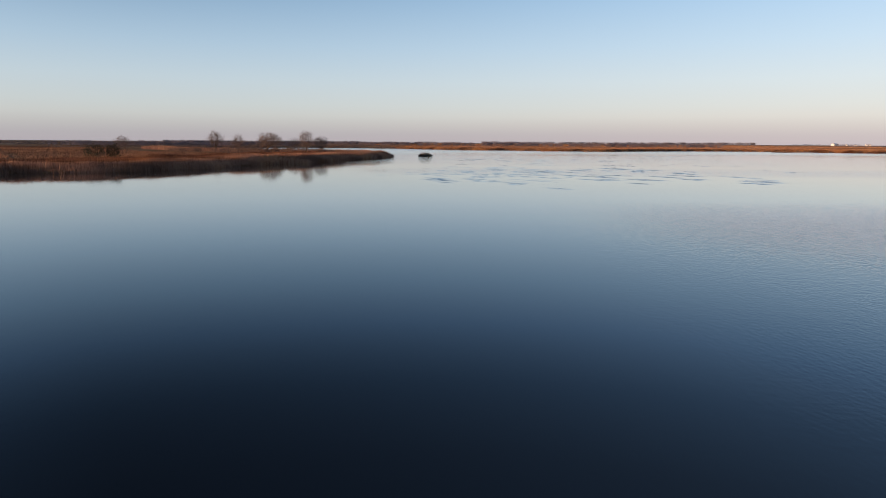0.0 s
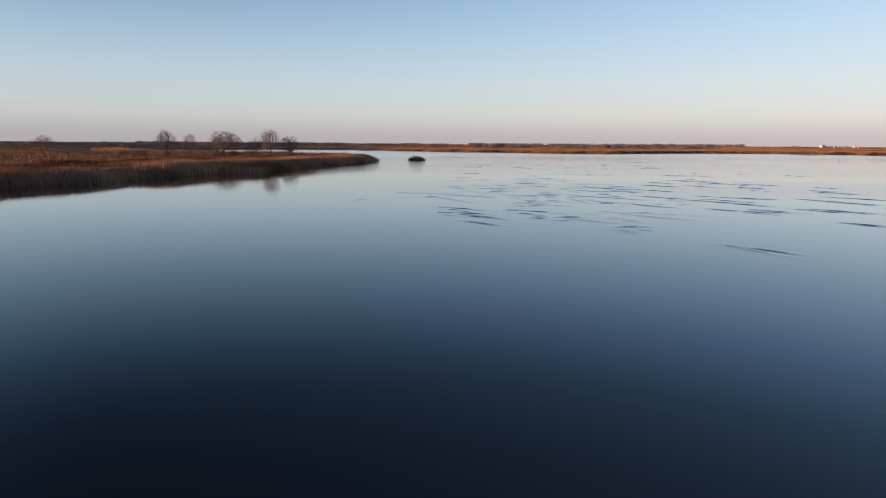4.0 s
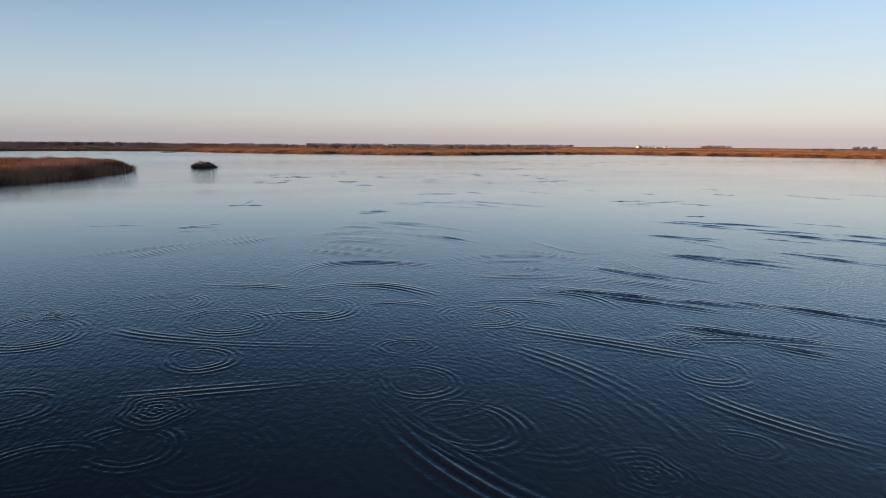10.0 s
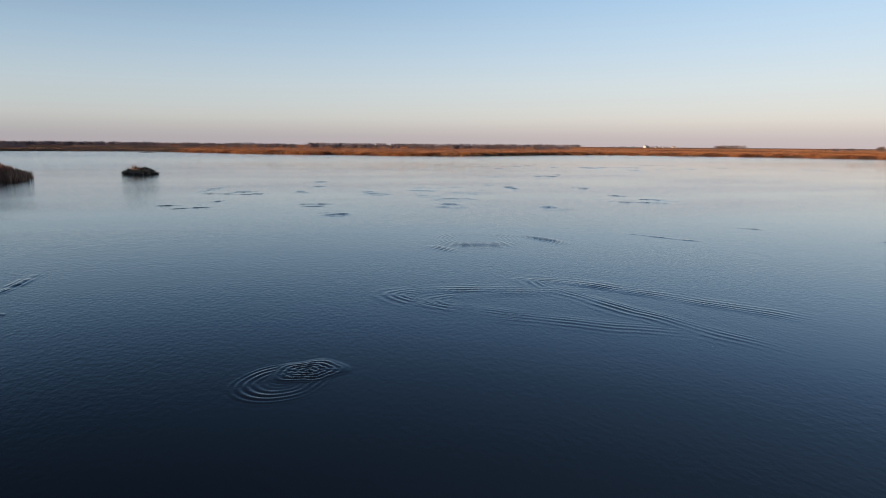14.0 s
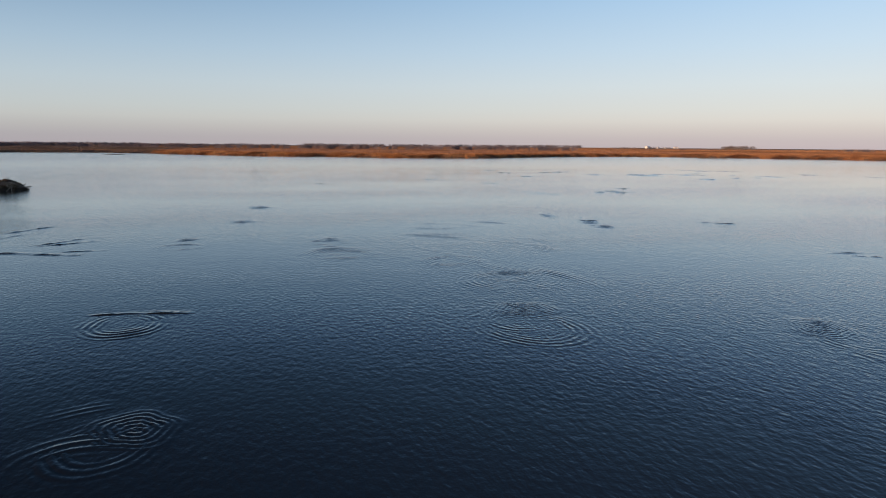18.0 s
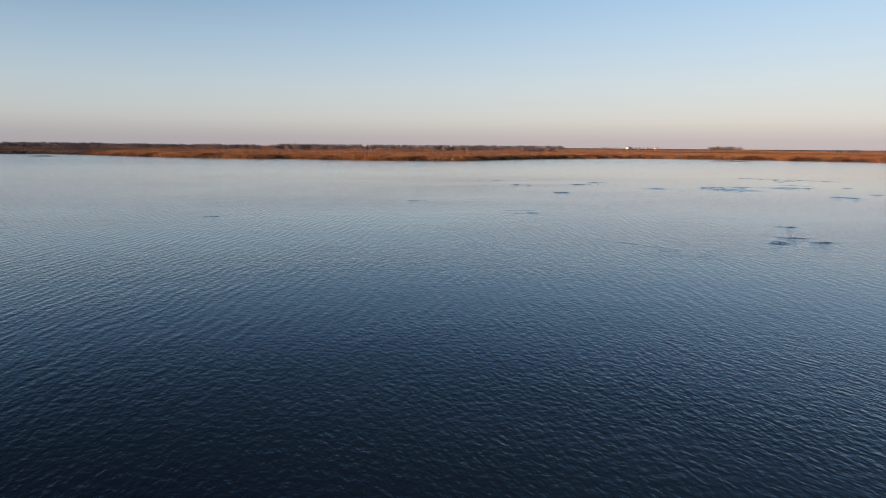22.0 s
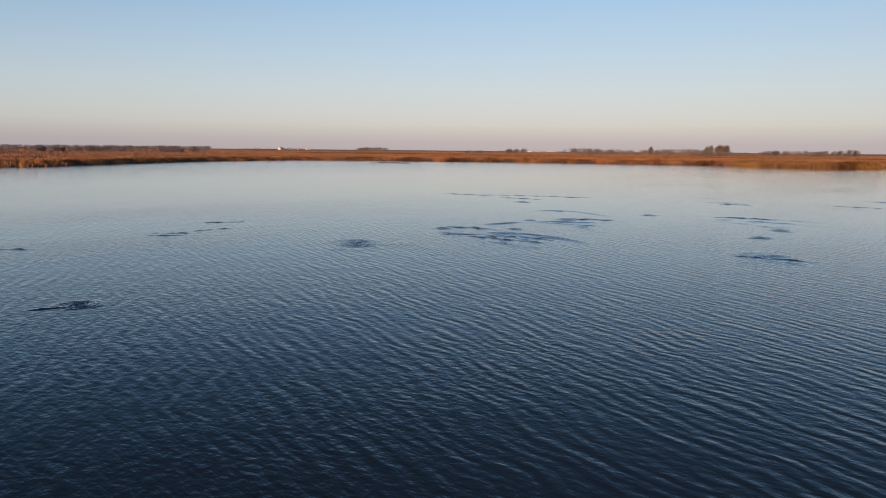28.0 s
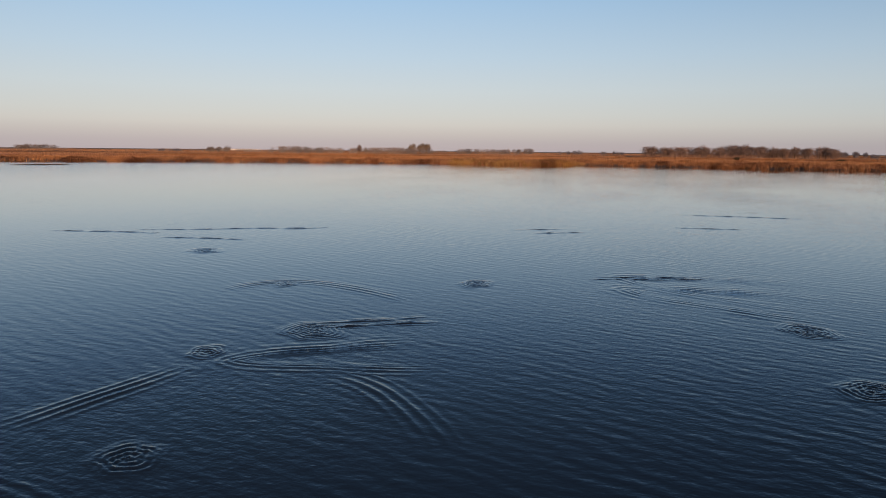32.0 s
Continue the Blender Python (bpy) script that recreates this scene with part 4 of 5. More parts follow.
# ---- ripples left on the water: rings where something dipped in, footprints, run-ups, wakes and the crests they send out ----
# wakes: nose, middle of the tail, half width there, strength
# crests: three places, lines, strength; rings and footprints: place, radius, strength; trails: both ends, strength
WAKES_NEAR = [
    (12.1, 73.1, 14.3, 69.2, 0.7, 1.00), (8.4, 80.0, 10.3, 78.7, 2.3, 1.30), (4.1, 85.5, 8.0, 83.9, 1.8, 1.10), (-2.4, 88.6, 2.1, 85.9, 0.9, 1.00),
    (9.3, 89.3, 15.4, 83.2, 4.4, 1.10), (2.8, 90.5, 6.8, 86.3, 1.7, 1.00), (-2.4, 92.6, 1.5, 88.2, 1.1, 1.00), (-10.0, 98.9, -7.2, 98.2, 1.8, 0.40),
    (9.0, 133.4, 15.0, 131.4, 2.1, 0.50), (13.4, 138.0, 16.3, 134.0, 1.3, 0.68), (18.3, 151.4, 27.6, 147.8, 3.5, 0.70), (17.4, 152.5, 22.4, 150.0, 2.3, 0.80),
    (23.2, 153.6, 28.0, 144.4, 2.3, 0.90), (49.0, 186.4, 49.1, 182.4, 2.2, 0.90), (40.9, 210.4, 41.2, 208.0, 0.5, 1.20), (90.4, 257.1, 91.7, 254.7, 1.7, 1.20),
]
WAKES_MIDDLE = [
    (91.0, 257.8, 92.2, 255.7, 1.5, 1.10), (107.7, 264.5, 106.5, 257.1, 2.5, 1.00), (110.0, 264.6, 108.5, 257.5, 3.1, 0.90), (89.3, 271.3, 89.4, 266.7, 1.1, 1.00),
    (88.8, 271.6, 88.5, 265.7, 1.3, 1.10), (96.2, 273.3, 98.3, 268.4, 1.4, 1.20),
]
WAKES = WAKES_NEAR + WAKES_MIDDLE
CRESTS_NEAR = [
    (8.9, 78.9, 9.8, 78.7, 10.4, 78.5, 2, 0.90), (8.9, 79.2, 9.0, 78.4, 9.0, 77.5, 3, 1.00), (-1.2, 83.9, 0.2, 81.9, 1.7, 80.2, 3, 1.30), (5.9, 85.1, 8.0, 83.2, 10.0, 81.5, 4, 0.80),
    (-0.4, 85.5, 1.2, 85.0, 3.8, 81.6, 4, 1.20), (-2.4, 87.2, -1.2, 86.0, -0.0, 85.1, 3, 0.80), (10.9, 89.8, 12.7, 86.3, 15.4, 83.2, 4, 0.90), (4.3, 97.0, 6.7, 95.2, 9.0, 93.3, 5, 0.90),
    (-6.4, 100.6, -4.8, 101.7, -2.8, 101.7, 3, 0.50), (-3.9, 100.7, -1.9, 101.1, 1.0, 95.2, 5, 0.90), (14.8, 101.0, 14.8, 95.5, 17.8, 92.4, 4, 1.20), (-1.5, 101.3, -0.3, 98.9, 0.9, 96.7, 5, 0.60),
]
CRESTS_MIDDLE = [
    (15.7, 101.6, 15.9, 100.1, 15.8, 98.3, 4, 0.50), (10.9, 101.8, 12.1, 98.3, 14.2, 96.5, 5, 1.10), (10.4, 104.2, 13.5, 103.0, 17.5, 99.3, 4, 1.10), (-1.5, 104.2, 0.8, 103.9, 4.2, 100.7, 4, 0.80),
    (-6.4, 104.5, -3.7, 106.9, 3.4, 101.0, 5, 0.80), (4.2, 104.7, 6.4, 104.2, 9.3, 105.7, 4, 0.90), (1.5, 105.9, 2.5, 103.9, 3.6, 102.5, 4, 0.50), (14.6, 108.5, 15.0, 106.7, 16.0, 105.0, 4, 1.00),
    (8.2, 109.6, 8.9, 106.3, 10.4, 104.2, 5, 1.00), (8.0, 109.9, 8.8, 107.5, 9.7, 106.1, 4, 1.00), (3.2, 110.7, 5.3, 110.6, 7.9, 110.7, 4, 1.00), (14.9, 111.2, 18.0, 110.9, 21.0, 109.2, 3, 1.00),
]
CRESTS_FAR = [
    (12.1, 111.9, 13.2, 108.9, 13.2, 106.0, 5, 1.00), (12.2, 114.1, 14.4, 111.8, 16.8, 109.4, 4, 0.90), (2.1, 116.0, 4.1, 114.4, 7.9, 113.0, 4, 1.00), (5.7, 116.3, 6.8, 116.5, 8.1, 116.1, 2, 1.00),
    (12.4, 116.4, 14.1, 116.3, 15.3, 115.4, 3, 1.10), (4.0, 116.8, 4.2, 117.1, 4.5, 117.3, 3, 1.00), (9.3, 117.2, 10.4, 117.0, 11.2, 116.2, 3, 1.00), (14.0, 117.4, 16.3, 116.8, 16.9, 114.5, 4, 1.00),
    (7.2, 119.1, 9.6, 119.9, 11.7, 117.7, 4, 1.30), (13.8, 120.1, 17.9, 119.0, 20.8, 116.0, 5, 1.10), (3.6, 121.0, 5.3, 120.8, 7.2, 119.8, 3, 1.10), (7.1, 121.7, 9.3, 124.4, 13.2, 122.8, 5, 1.10),
]
CRESTS_LAST = [
    (21.5, 122.6, 21.2, 120.5, 21.1, 118.7, 4, 0.56), (14.6, 123.4, 16.6, 123.1, 18.3, 122.5, 3, 0.56), (13.4, 123.5, 17.5, 124.5, 20.7, 121.6, 5, 0.62), (17.7, 126.1, 19.1, 124.7, 19.8, 122.7, 5, 0.56),
    (0.2, 127.8, 2.5, 130.7, 5.9, 134.3, 5, 0.62), (-2.4, 127.9, 0.6, 130.4, 5.5, 133.3, 5, 0.37), (7.8, 128.8, 9.6, 126.9, 11.6, 125.8, 5, 0.62), (8.2, 130.1, 10.5, 128.1, 12.6, 126.3, 5, 0.50),
    (4.0, 130.7, 5.2, 131.7, 6.4, 133.9, 6, 0.68), (9.1, 131.1, 11.1, 130.2, 13.6, 128.6, 5, 0.68), (12.8, 134.0, 14.7, 131.6, 16.8, 129.0, 5, 0.62), (10.2, 136.0, 11.3, 136.6, 13.1, 135.3, 5, 0.68),
]
CRESTS_END = [
    (15.7, 136.3, 17.1, 134.6, 18.2, 132.2, 4, 0.74), (10.0, 137.9, 14.7, 138.1, 17.3, 132.9, 5, 0.56), (21.4, 162.6, 21.8, 161.4, 22.3, 160.2, 4, 0.80), (27.1, 165.3, 28.0, 163.3, 28.4, 161.2, 6, 1.10),
    (17.1, 177.1, 17.7, 177.8, 19.1, 177.7, 4, 0.90), (34.9, 178.7, 35.1, 178.2, 35.1, 177.7, 4, 0.80), (16.6, 178.8, 17.3, 179.2, 18.1, 179.5, 3, 0.70), (31.5, 190.6, 32.4, 188.4, 32.5, 186.1, 5, 0.90),
    (28.8, 195.8, 29.7, 192.5, 30.4, 189.6, 4, 0.60), (22.6, 195.8, 24.2, 197.6, 26.1, 195.5, 5, 1.10), (32.2, 196.8, 33.7, 196.1, 34.8, 194.4, 5, 0.90), (32.5, 198.5, 33.8, 197.1, 34.8, 195.7, 4, 0.70),
]
CRESTS_REST = [
    (28.5, 202.5, 30.1, 200.7, 31.6, 199.6, 5, 1.10), (31.8, 206.6, 33.1, 205.5, 33.9, 204.4, 5, 0.90), (34.3, 207.0, 35.5, 206.3, 36.7, 205.4, 5, 0.90), (86.2, 269.5, 85.7, 267.6, 85.8, 265.7, 5, 1.92),
    (96.3, 270.2, 95.4, 268.5, 93.6, 266.9, 5, 1.76), (89.2, 271.4, 90.2, 268.7, 88.6, 264.5, 4, 2.08), (81.4, 272.8, 81.3, 270.7, 80.3, 268.1, 6, 1.00), (78.7, 274.3, 81.1, 274.5, 80.2, 268.9, 4, 0.90),
    (91.8, 274.7, 93.3, 274.3, 95.6, 273.8, 4, 1.60), (78.7, 274.8, 80.7, 275.0, 81.2, 272.4, 4, 1.00), (87.4, 275.0, 87.0, 272.6, 88.8, 271.1, 3, 1.60), (88.7, 275.2, 90.4, 273.9, 89.7, 270.1, 3, 1.60),
]
CRESTS_MORE = [
    (103.0, 278.0, 105.0, 275.9, 103.5, 271.2, 4, 1.44),
]
CRESTS = CRESTS_NEAR + CRESTS_MIDDLE + CRESTS_FAR + CRESTS_LAST + CRESTS_END + CRESTS_REST + CRESTS_MORE
RINGS_NEAR = [
    (5.9, 93.9, 0.74, 1.00), (12.7, 96.9, 0.96, 1.30), (8.2, 97.9, 0.98, 1.20), (6.3, 98.4, 0.89, 1.20), (10.4, 98.8, 0.86, 0.80), (5.3, 100.8, 0.42, 0.80),
    (5.0, 101.7, 0.50, 0.80), (7.0, 102.2, 0.77, 1.10), (15.4, 102.5, 0.90, 0.80), (9.0, 102.5, 0.78, 1.10), (9.6, 107.8, 1.23, 1.10), (3.9, 108.4, 0.95, 0.90),
    (15.9, 109.1, 1.03, 0.90), (9.3, 110.1, 1.09, 0.90), (9.5, 112.5, 0.78, 0.80), (4.6, 112.8, 1.00, 1.10), (12.3, 114.8, 1.31, 0.80), (0.1, 116.0, 1.57, 0.90),
    (5.0, 116.0, 1.53, 0.90), (0.0, 116.9, 1.13, 0.80), (7.6, 117.0, 1.50, 0.90), (3.1, 118.8, 1.36, 0.70), (17.3, 121.9, 0.98, 0.70), (20.6, 123.7, 0.88, 0.70),
]
RINGS_MIDDLE = [
    (11.2, 132.3, 2.57, 1.00), (2.1, 137.4, 1.28, 0.80), (13.8, 145.0, 0.99, 1.10), (37.5, 146.4, 1.33, 0.70), (24.5, 164.1, 2.60, 1.20), (18.3, 177.7, 1.05, 1.00),
    (36.5, 179.5, 1.52, 0.70), (36.0, 180.4, 0.93, 0.90), (28.1, 182.5, 1.75, 1.10), (28.2, 183.3, 1.28, 0.70), (17.1, 185.5, 1.23, 1.50), (30.0, 188.6, 1.93, 1.10),
    (30.0, 189.8, 1.53, 0.80), (28.9, 193.2, 1.34, 0.90), (24.3, 195.9, 1.44, 1.00), (24.6, 196.7, 1.25, 0.70), (36.4, 198.9, 1.68, 0.70), (16.8, 199.7, 1.13, 0.80),
    (24.0, 199.7, 0.99, 1.00), (31.1, 203.4, 2.46, 0.70), (31.1, 205.2, 1.65, 0.80), (20.3, 219.6, 1.14, 1.00), (79.3, 273.0, 1.51, 1.10),
]
RINGS = RINGS_NEAR + RINGS_MIDDLE
FOOTPRINTS_NEAR = [
    (18.4, 94.8, 0.48, 0.41), (17.0, 95.9, 0.62, 0.41), (19.2, 96.1, 0.59, 0.41), (12.4, 98.1, 0.65, 0.45), (8.3, 98.8, 0.64, 0.45), (6.6, 99.4, 0.64, 0.45),
    (19.8, 100.3, 1.00, 0.36), (10.4, 100.6, 0.77, 0.41), (23.0, 100.8, 0.75, 0.41), (21.3, 102.5, 0.98, 0.41), (-2.8, 103.2, 1.16, 0.45), (7.1, 103.4, 0.70, 0.41),
    (15.6, 103.8, 1.02, 0.45), (8.9, 104.1, 0.87, 0.45), (11.8, 105.4, 1.04, 0.45), (-5.7, 107.6, 1.01, 0.41), (4.1, 109.9, 0.96, 0.70), (16.6, 111.2, 0.80, 0.56),
    (0.2, 117.8, 0.71, 0.56), (14.4, 145.5, 0.84, 1.00), (18.7, 178.2, 0.93, 0.90), (36.1, 180.4, 1.15, 0.80), (28.7, 184.4, 1.14, 0.70), (24.2, 200.7, 0.75, 0.80),
]
FOOTPRINTS_MIDDLE = [
    (16.9, 202.2, 0.60, 0.80), (41.9, 202.7, 0.84, 1.00), (42.1, 205.1, 0.93, 0.90), (19.4, 210.0, 1.04, 0.70), (20.4, 219.9, 0.98, 1.00), (51.0, 229.3, 1.19, 0.35),
    (49.7, 230.6, 1.52, 0.40), (57.7, 231.7, 0.73, 1.30), (51.3, 249.5, 1.02, 0.50), (98.8, 258.9, 0.85, 1.10), (103.6, 259.0, 0.90, 1.00), (87.1, 269.1, 0.56, 1.10),
    (64.9, 269.6, 0.80, 1.20), (106.9, 269.6, 0.78, 1.00), (87.5, 270.4, 0.73, 1.10), (91.6, 271.7, 0.68, 1.10), (99.2, 272.4, 1.04, 1.00), (86.7, 273.1, 0.56, 1.10),
    (79.8, 273.6, 1.27, 1.00), (80.1, 273.7, 1.34, 1.00), (96.7, 274.0, 0.59, 1.00), (88.5, 275.2, 0.87, 1.00), (104.5, 276.4, 0.57, 1.00), (110.3, 284.3, 1.00, 1.00),
]
FOOTPRINTS = FOOTPRINTS_NEAR + FOOTPRINTS_MIDDLE
TRAILS_NEAR = [
    (30.8, 122.4, 33.0, 120.5, 0.40), (28.0, 127.0, 28.8, 123.3, 0.40), (19.8, 128.4, 20.6, 124.2, 0.35), (36.2, 137.7, 37.4, 137.0, 0.90),
    (0.2, 137.9, 3.7, 140.1, 0.35), (11.6, 139.1, 16.2, 133.8, 0.18), (-4.2, 140.0, -1.4, 140.3, 0.35), (13.3, 140.9, 17.0, 135.9, 0.15),
    (42.3, 146.9, 43.9, 144.7, 0.90), (37.4, 147.2, 44.1, 149.3, 0.90), (37.3, 150.4, 40.6, 150.0, 1.00), (3.2, 152.3, 6.0, 152.5, 1.00),
    (4.4, 153.4, 5.0, 158.6, 0.80), (6.3, 184.2, 9.1, 185.4, 1.00), (44.2, 184.6, 48.5, 181.6, 0.80), (48.5, 186.4, 49.7, 184.4, 0.90),
    (16.0, 186.7, 18.7, 186.5, 1.10), (4.6, 187.2, 6.4, 187.2, 1.00), (8.5, 190.0, 9.8, 191.4, 1.00),
]
TRAILS_MIDDLE = [
    (48.0, 190.1, 49.0, 189.6, 0.90), (47.6, 191.1, 49.4, 190.7, 0.90), (28.2, 197.4, 30.7, 190.6, 0.28), (23.7, 198.6, 25.5, 197.1, 0.28),
    (11.8, 199.3, 13.6, 199.3, 0.80), (6.9, 200.1, 12.8, 198.3, 1.00), (10.0, 201.4, 12.4, 202.7, 0.90), (9.6, 201.5, 11.6, 203.7, 0.80),
    (6.3, 202.2, 7.9, 206.2, 0.80), (49.7, 203.4, 51.6, 202.3, 1.00), (41.3, 203.7, 42.5, 202.5, 1.00), (41.9, 206.5, 43.3, 205.6, 1.00),
    (6.7, 206.6, 8.6, 209.8, 0.90), (59.4, 231.5, 61.1, 230.9, 1.00), (59.3, 233.7, 61.0, 232.6, 0.90), (48.4, 235.8, 50.8, 231.4, 0.35), (63.4, 237.9, 64.5, 237.1, 0.90), (49.6, 249.6, 51.6, 248.9, 0.35),
]
TRAILS_FAR = [
    (49.8, 251.7, 52.5, 251.1, 0.35), (27.1, 252.6, 28.2, 252.4, 0.80), (90.5, 257.7, 91.5, 254.2, 1.10), (139.2, 260.0, 139.3, 251.3, 0.90),
    (129.2, 260.9, 129.9, 257.0, 0.90), (44.6, 262.6, 46.4, 261.6, 0.80), (109.9, 265.2, 110.9, 260.9, 1.00), (109.2, 265.3, 110.9, 260.8, 0.90),
    (123.1, 269.9, 124.3, 266.9, 0.90), (63.6, 269.9, 64.9, 269.2, 1.00), (88.4, 270.7, 88.8, 266.6, 1.00), (124.2, 271.1, 126.0, 268.3, 0.80),
    (86.7, 272.4, 87.5, 266.6, 1.00), (99.5, 272.5, 101.1, 269.4, 1.00), (99.5, 273.1, 101.6, 270.1, 0.90), (89.1, 275.2, 90.2, 272.9, 1.00),
    (89.3, 275.6, 90.8, 273.7, 1.00), (76.3, 284.7, 78.6, 284.6, 0.80), (73.5, 284.9, 75.0, 283.3, 0.90),
]
TRAILS_LAST = [
    (119.4, 285.2, 121.0, 283.1, 1.00), (74.1, 285.5, 76.1, 283.9, 0.90), (65.2, 286.0, 67.2, 283.2, 1.00), (78.9, 288.7, 81.1, 287.1, 1.00),
    (113.7, 289.8, 114.3, 284.9, 1.00), (115.8, 293.5, 120.8, 283.7, 0.80), (66.2, 297.5, 68.2, 295.4, 0.80), (113.9, 298.0, 115.1, 291.4, 1.00),
]
TRAILS = TRAILS_NEAR + TRAILS_MIDDLE + TRAILS_FAR + TRAILS_LAST


def ripple_stuff(sheets, label):
    """Joins sheets of rippled water, each a grid of places, heights and the rows of cells to keep."""
    verts, loops, base = [], [], 0
    for gx, gy, z, keep, loop in sheets:
        n, m = z.shape
        i = np.arange(n * m).reshape(n, m)
        if loop:
            i = np.concatenate([i, i[:1]], 0)
            keep = np.concatenate([keep, keep[:1]], 0)
        cell = keep[:-1, :-1] | keep[1:, 1:] | keep[:-1, 1:] | keep[1:, :-1]
        quads = np.stack([i[:-1, :-1], i[:-1, 1:], i[1:, 1:], i[1:, :-1]], -1)[cell]
        # every face looks up
        gx, gy = gx + 0 * z, gy + 0 * z
        px, py = gx.ravel()[quads], gy.ravel()[quads]
        area = (px[:, 2] - px[:, 0]) * (py[:, 3] - py[:, 1]) - (px[:, 3] - px[:, 1]) * (py[:, 2] - py[:, 0])
        quads = np.where((area < 0)[:, None], quads[:, ::-1], quads)
        used, back = np.unique(quads, return_inverse=True)
        v = np.column_stack([gx.ravel(), gy.ravel(), z.ravel()])[used]
        verts.append(v)
        loops.append(back.reshape(-1) + base)
        base += len(v)
    loops = np.concatenate(loops)
    me = fast_mesh("water_ripple", np.concatenate(verts), loops, np.full(len(loops) // 4, 4), MAT_WATER, True)
    tagged(new("water_ripple", me), label, "ripples", "ripples on the lake", "stuff")


SKIN = 4e-4     # how far rippled sheets lie over the still lake


def window(q):
    return np.where(np.abs(q) < 1, np.cos(0.5 * math.pi * np.clip(q, -1, 1)) ** 2, 0.0)


def ring_sheet(x, y, r, strength):
    """Rings spreading from where something dipped in: uneven round the circle, finest in the middle."""
    lam = min(0.27, 0.14 + 0.042 * r) * RNG.uniform(0.9, 1.1)
    amp = RING_STEEP * lam / (2 * math.pi) * strength * min(1.0, 1.1 / r) ** 0.5
    a = np.linspace(0, 2 * math.pi, 60, endpoint=False)[:, None]
    d = np.arange(0, 1.3 * r, lam / 6)[None, :]
    s1, s2 = RNG.uniform(0, 6.3), RNG.uniform(0, 6.3)
    squash = 1 + 0.1 * np.cos(2 * a + s1)
    env = np.clip(d / (0.25 * r), 0.35, 1) * window(np.clip((d / r - 0.78) / 0.5, -0.72, 1)) * np.clip(0.72 + 0.35 * np.sin(a + s1) + 0.25 * np.sin(3 * a + s2) + 0.15 * np.sin(7 * a + 5 * d / r), 0.1, 1.3)
    z = amp * env * (1 + np.sin(2 * math.pi * d / lam + 0.5 * np.sin(3 * a + s2) + 0.35 * np.sin(6 * a + s1) + 0.5 * np.sin(7 * d / r + s1))) + SKIN
    return x + d * squash * np.cos(a), y + d * squash * np.sin(a), z, np.ones_like(z, bool), True


def chop_field(gx, gy, lo, hi, count):
    """Confused short waves of between lo and hi metres."""
    z = np.zeros_like(gx)
    for _ in range(count):
        a, k = RNG.uniform(0, 2 * math.pi), 2 * math.pi / RNG.uniform(lo, hi)
        z += np.sin((gx * math.cos(a) + gy * math.sin(a)) * k + RNG.uniform(0, 6.3) + 1.2 * np.sin(0.3 * k * (gx * math.sin(a) - gy * math.cos(a)) + RNG.uniform(0, 6.3)))
    return z / math.sqrt(count)


def footprint_sheet(x, y, r, strength):
    """A fresh, broken patch of water with a raised rim."""
    a = np.linspace(0, 2 * math.pi, 54, endpoint=False)[:, None]
    d = np.arange(0, 1.12 * r, 0.038)[None, :]
    s1 = RNG.uniform(0, 6.3)
    edge = 1 + 0.12 * np.sin(2 * a + s1) + 0.07 * np.sin(5 * a + 2 * s1)
    gx, gy = x + d * edge * np.cos(a), y + d * edge * np.sin(a)
    w = window(np.clip((d / r - 0.5) / 0.6, 0, 1)) * np.ones_like(a)
    amp = 0.0105 * strength
    rim = 0.008 * strength * np.exp(-((d / r - 0.86) / 0.09) ** 2) * (0.7 + 0.4 * np.sin(a + s1))
    z = amp * w * (1.5 + 0.5 * chop_field(gx, gy, 0.12, 0.22, 6) + 0.75 * np.sin(2 * math.pi * d / 0.15 + 0.6 * np.sin(3 * a + s1))) + rim * window(d / (1.12 * r) * 1.0) * 3 + SKIN
    return gx, gy, np.maximum(z, SKIN), np.ones_like(z, bool), True


def trail_sheet(ax, ay, bx, by, strength):
    """A run-up across the water: a long, narrow broken streak with fine lines along its sides."""
    ln = math.hypot(bx - ax, by - ay)
    ux, uy = (bx - ax) / ln, (by - ay) / ln
    half = min(0.55, 0.24 + 0.035 * ln)
    u = np.arange(-0.2, ln + 0.2, 0.14)[:, None]
    v = np.arange(-half, half + 0.02, 0.038)[None, :]
    s1 = RNG.uniform(0, 6.3)
    drift = 0.1 * np.sin(1.1 * u + s1)
    gx, gy = ax + ux * u - uy * (v + drift), ay + uy * u + ux * (v + drift)
    spread = 0.45 + 0.55 * np.clip(u / (0.5 * ln), 0, 1)
    w = window(v / (half * spread)) * window(np.clip(np.abs(u / ln - 0.5) / 0.58, 0, 1) ** 3) * np.clip(0.75 + 0.4 * np.sin(3.4 * u + s1) + 0.25 * np.sin(7.7 * u), 0.15, 1.2)
    z = 0.0165 * strength * w * (1.5 + 0.6 * chop_field(gx, gy, 0.16, 0.32, 5) + 0.8 * np.sin(2 * math.pi * np.abs(v) / 0.2 + 0.5 * np.sin(2 * u))) + SKIN
    return gx, gy, np.maximum(z, SKIN), np.ones_like(z, bool), False


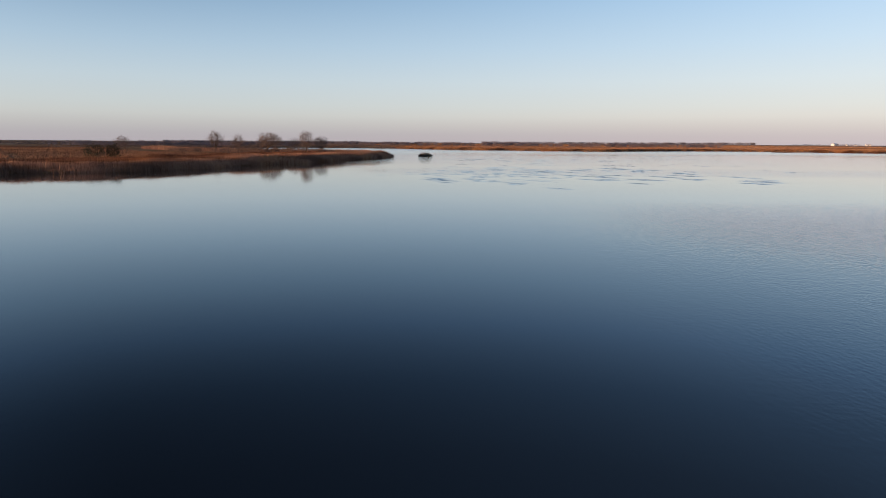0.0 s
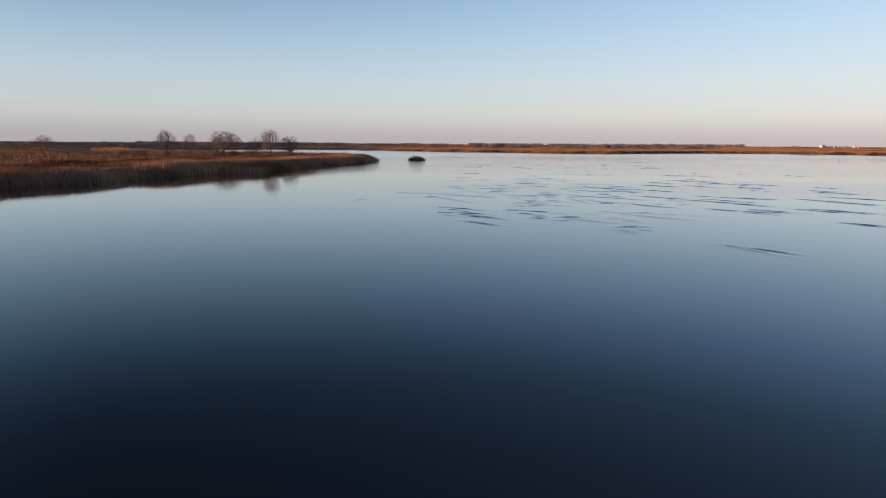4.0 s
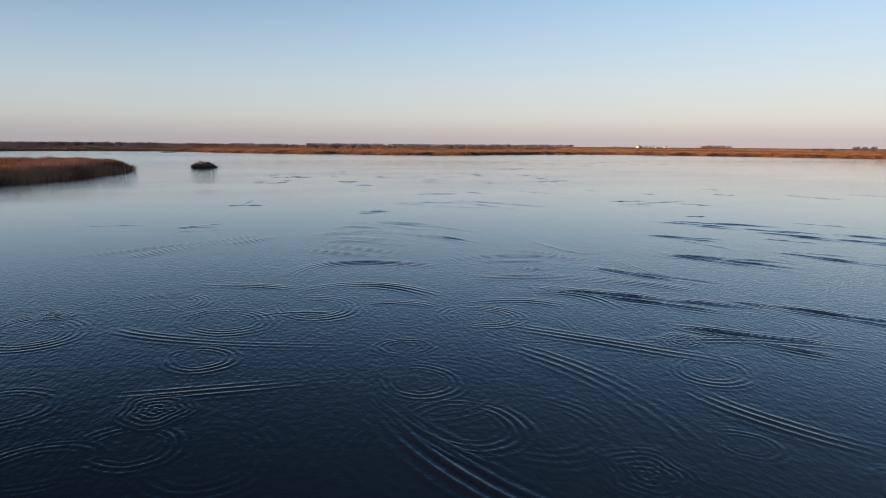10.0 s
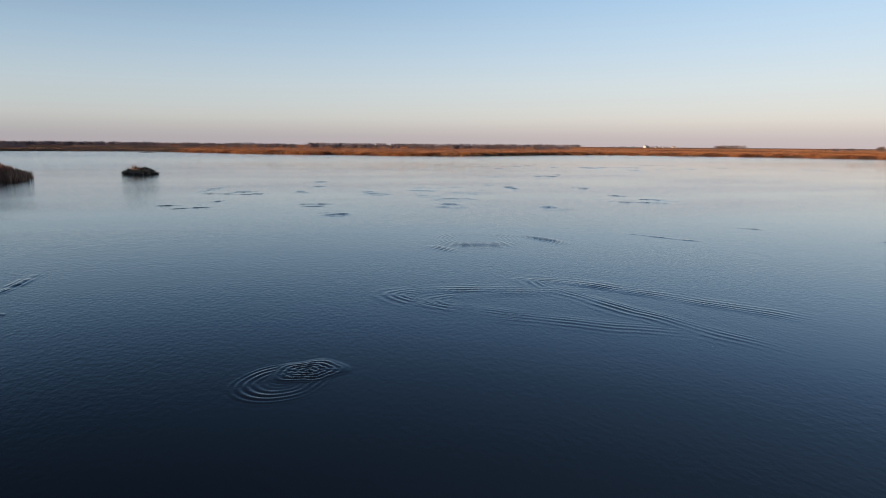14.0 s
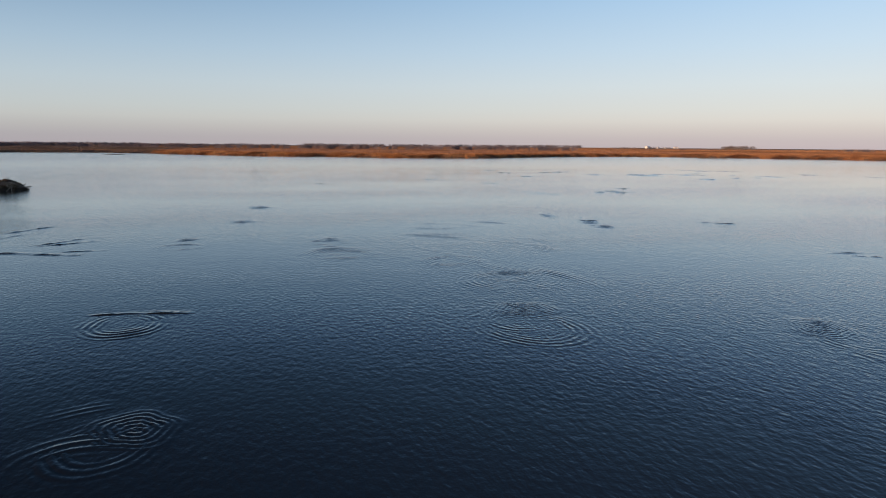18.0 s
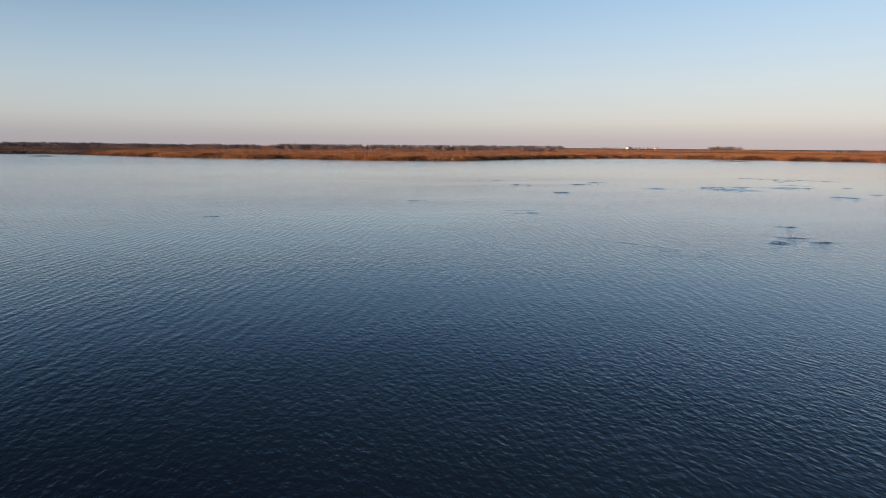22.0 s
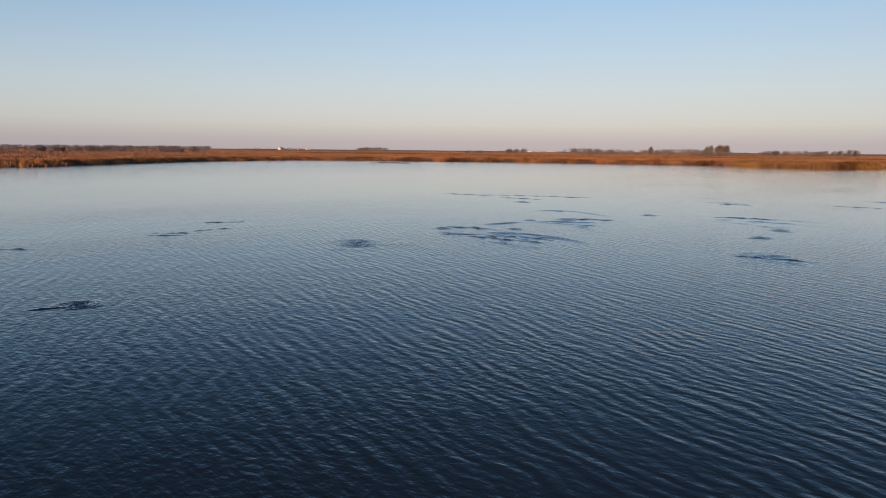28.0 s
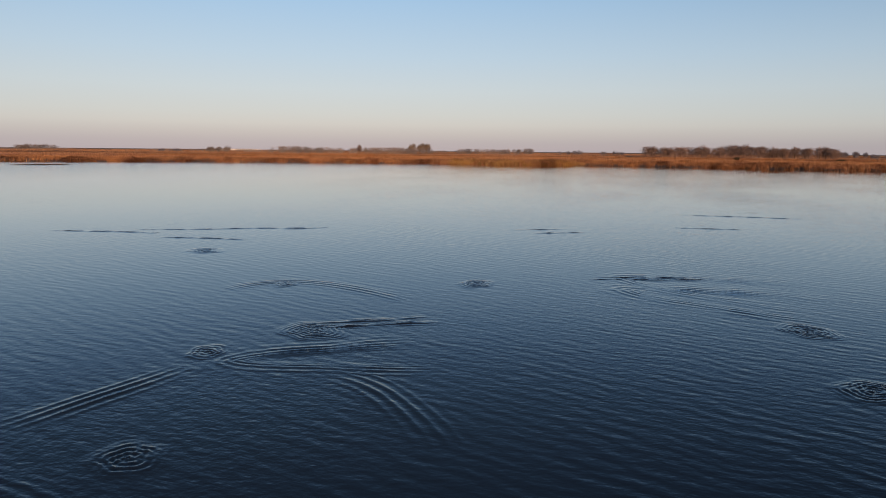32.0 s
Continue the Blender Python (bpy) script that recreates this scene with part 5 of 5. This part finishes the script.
def wake_sheet(nx, ny, mx, my, half, strength):
    """A hairpin wake: its round nose, and two arms of several crests that open and fade towards the tail."""
    ln = math.hypot(mx - nx, my - ny)
    ux, uy = (mx - nx) / ln, (my - ny) / ln
    lam = min(0.34, 0.10 + 0.085 * half + 0.008 * ln)
    e = min(3.7 * lam, 0.2 + 0.85 * half)
    u = np.concatenate([np.arange(-e, 1.0, lam / 5), np.arange(1.0, ln * 1.05, 0.21)])[:, None]
    v = np.arange(-half - e, half + e, lam / 6)[None, :]
    s1, s2 = RNG.uniform(0, 6.3), RNG.uniform(0, 6.3)
    curve = half * half / ln
    level = v * v / curve - u
    q = level / np.sqrt(1 + (2 * v / curve) ** 2) + 0.05 * np.sin(2.1 * u + s1)
    arm = np.where(v > 0, 1.0, 0.8)
    w = window((q + 0.35 * e) / e) * window(np.clip((u / ln - 0.5) / 0.55, 0, 1)) * arm * np.clip(0.8 + 0.3 * np.sin(1.3 * u + s2 + np.sign(v)) + 0.2 * np.sin(3.1 * u + s1), 0.2, 1.2)
    amp = WAKE_STEEP * lam / (2 * math.pi) * strength * min(1.0, 1.2 / half) ** 0.7
    a = 2 * math.pi * q / lam + 0.4 * np.sin(1.7 * u + s2) + 0.35 * np.sin(4.3 * u + s1)
    z = amp * w * (1.3 + np.sin(a) - 0.3 * np.cos(2 * a)) + SKIN
    return nx + ux * u - uy * v, ny + uy * u + ux * v, z, w > 0.01, False


def crest_sheet(ax, ay, bx, by, cx, cy, lines, strength):
    """A train of curved crests through three places."""
    px, py = 2 * bx - 0.5 * (ax + cx), 2 * by - 0.5 * (ay + cy)
    ln = math.hypot(bx - ax, by - ay) + math.hypot(cx - bx, cy - by)
    s = np.linspace(0, 1, max(16, int(ln / 0.25)))[:, None]
    x, y = (1 - s) ** 2 * ax + 2 * s * (1 - s) * px + s * s * cx, (1 - s) ** 2 * ay + 2 * s * (1 - s) * py + s * s * cy
    tx, ty = 2 * (1 - s) * (px - ax) + 2 * s * (cx - px), 2 * (1 - s) * (py - ay) + 2 * s * (cy - py)
    tl = np.hypot(tx, ty) + 1e-9
    lam = (0.24 + 0.05 * min(1.0, ln / 12)) * RNG.uniform(0.9, 1.15)
    e = (0.5 * lines + 0.7) * lam
    q = np.arange(-e, e + 0.01, lam / 6)[None, :]
    s1, s2 = RNG.uniform(0, 6.3), RNG.uniform(0, 6.3)
    w = window(q / e) * np.sin(math.pi * s) ** 0.6 * np.clip(0.78 + 0.3 * np.sin(5 * s + s1 + 1.5 * q) + 0.22 * np.sin(0.9 * ln * s + s2 - 2 * q), 0.15, 1.25)
    a = 2 * math.pi * q / lam + 0.5 * np.sin(4 * s + s2) + 0.3 * np.sin(11 * s + s1)
    z = CREST_STEEP * lam / (2 * math.pi) * strength * w * (1.3 + np.sin(a) - 0.3 * np.cos(2 * a)) + SKIN
    return x - ty / tl * q, y + tx / tl * q, z, np.ones_like(z, bool), False


def build_ripples():
    def along(rows, sheet, label):
        # one object for each stretch of the lake
        rows = sorted(rows, key=lambda r: r[1])
        for i in range(0, len(rows), 12):
            ripple_stuff([sheet(*r) for r in rows[i:i + 12]], label)

    rings = list(RINGS)
    # older, fainter rings
    rings += [(RNG.uniform(-2, 30), RNG.uniform(97, 122), RNG.uniform(0.8, 2.2), RNG.uniform(0.3, 0.6)) for _ in range(20)]
    later = random.Random(31)
    rings += [(later.uniform(4, 16), later.uniform(92, 106), later.uniform(0.6, 1.6), later.uniform(0.4, 0.7)) for _ in range(16)]
    along(rings, ring_sheet, "round ripples spreading on the dark lake")
    along(FOOTPRINTS, footprint_sheet, "dark patches of broken, ruffled water on the lake")
    trails = list(TRAILS)
    for _ in range(18):
        x, y, ln = RNG.uniform(32, 70), RNG.uniform(108, 168), RNG.uniform(1.5, 4.5)
        trails.append((x, y, x + 0.55 * ln, y - 0.8 * ln, RNG.uniform(0.5, 0.9)))
    along(trails, trail_sheet, "long dark streaks of ruffled water on the lake")
    wakes = list(WAKES)
    for _ in range(26):
        x, y, ln = RNG.uniform(15, 46), RNG.uniform(100, 135), RNG.uniform(3.0, 6.5)
        a = RNG.uniform(-0.2, 0.3)
        wakes.append((x, y, x + (0.55 + a) * ln, y - 0.8 * ln, RNG.uniform(0.35, 0.75), RNG.uniform(1.1, 1.5)))
    for _ in range(16):
        x, y, ln = RNG.uniform(16, 46), RNG.uniform(82, 104), RNG.uniform(3.5, 7.0)
        wakes.append((x, y, x + 0.6 * ln, y - 0.75 * ln, RNG.uniform(0.4, 0.9), RNG.uniform(0.9, 1.4)))
    along(wakes, wake_sheet, "fan-shaped wakes with several crests on the lake")
    along(CRESTS, crest_sheet, "trains of curved ripples crossing the lake")


RNG = random.Random(12)
RING_STEEP, WAKE_STEEP, CREST_STEEP = 0.18, 0.33, 0.20
build_ripples()
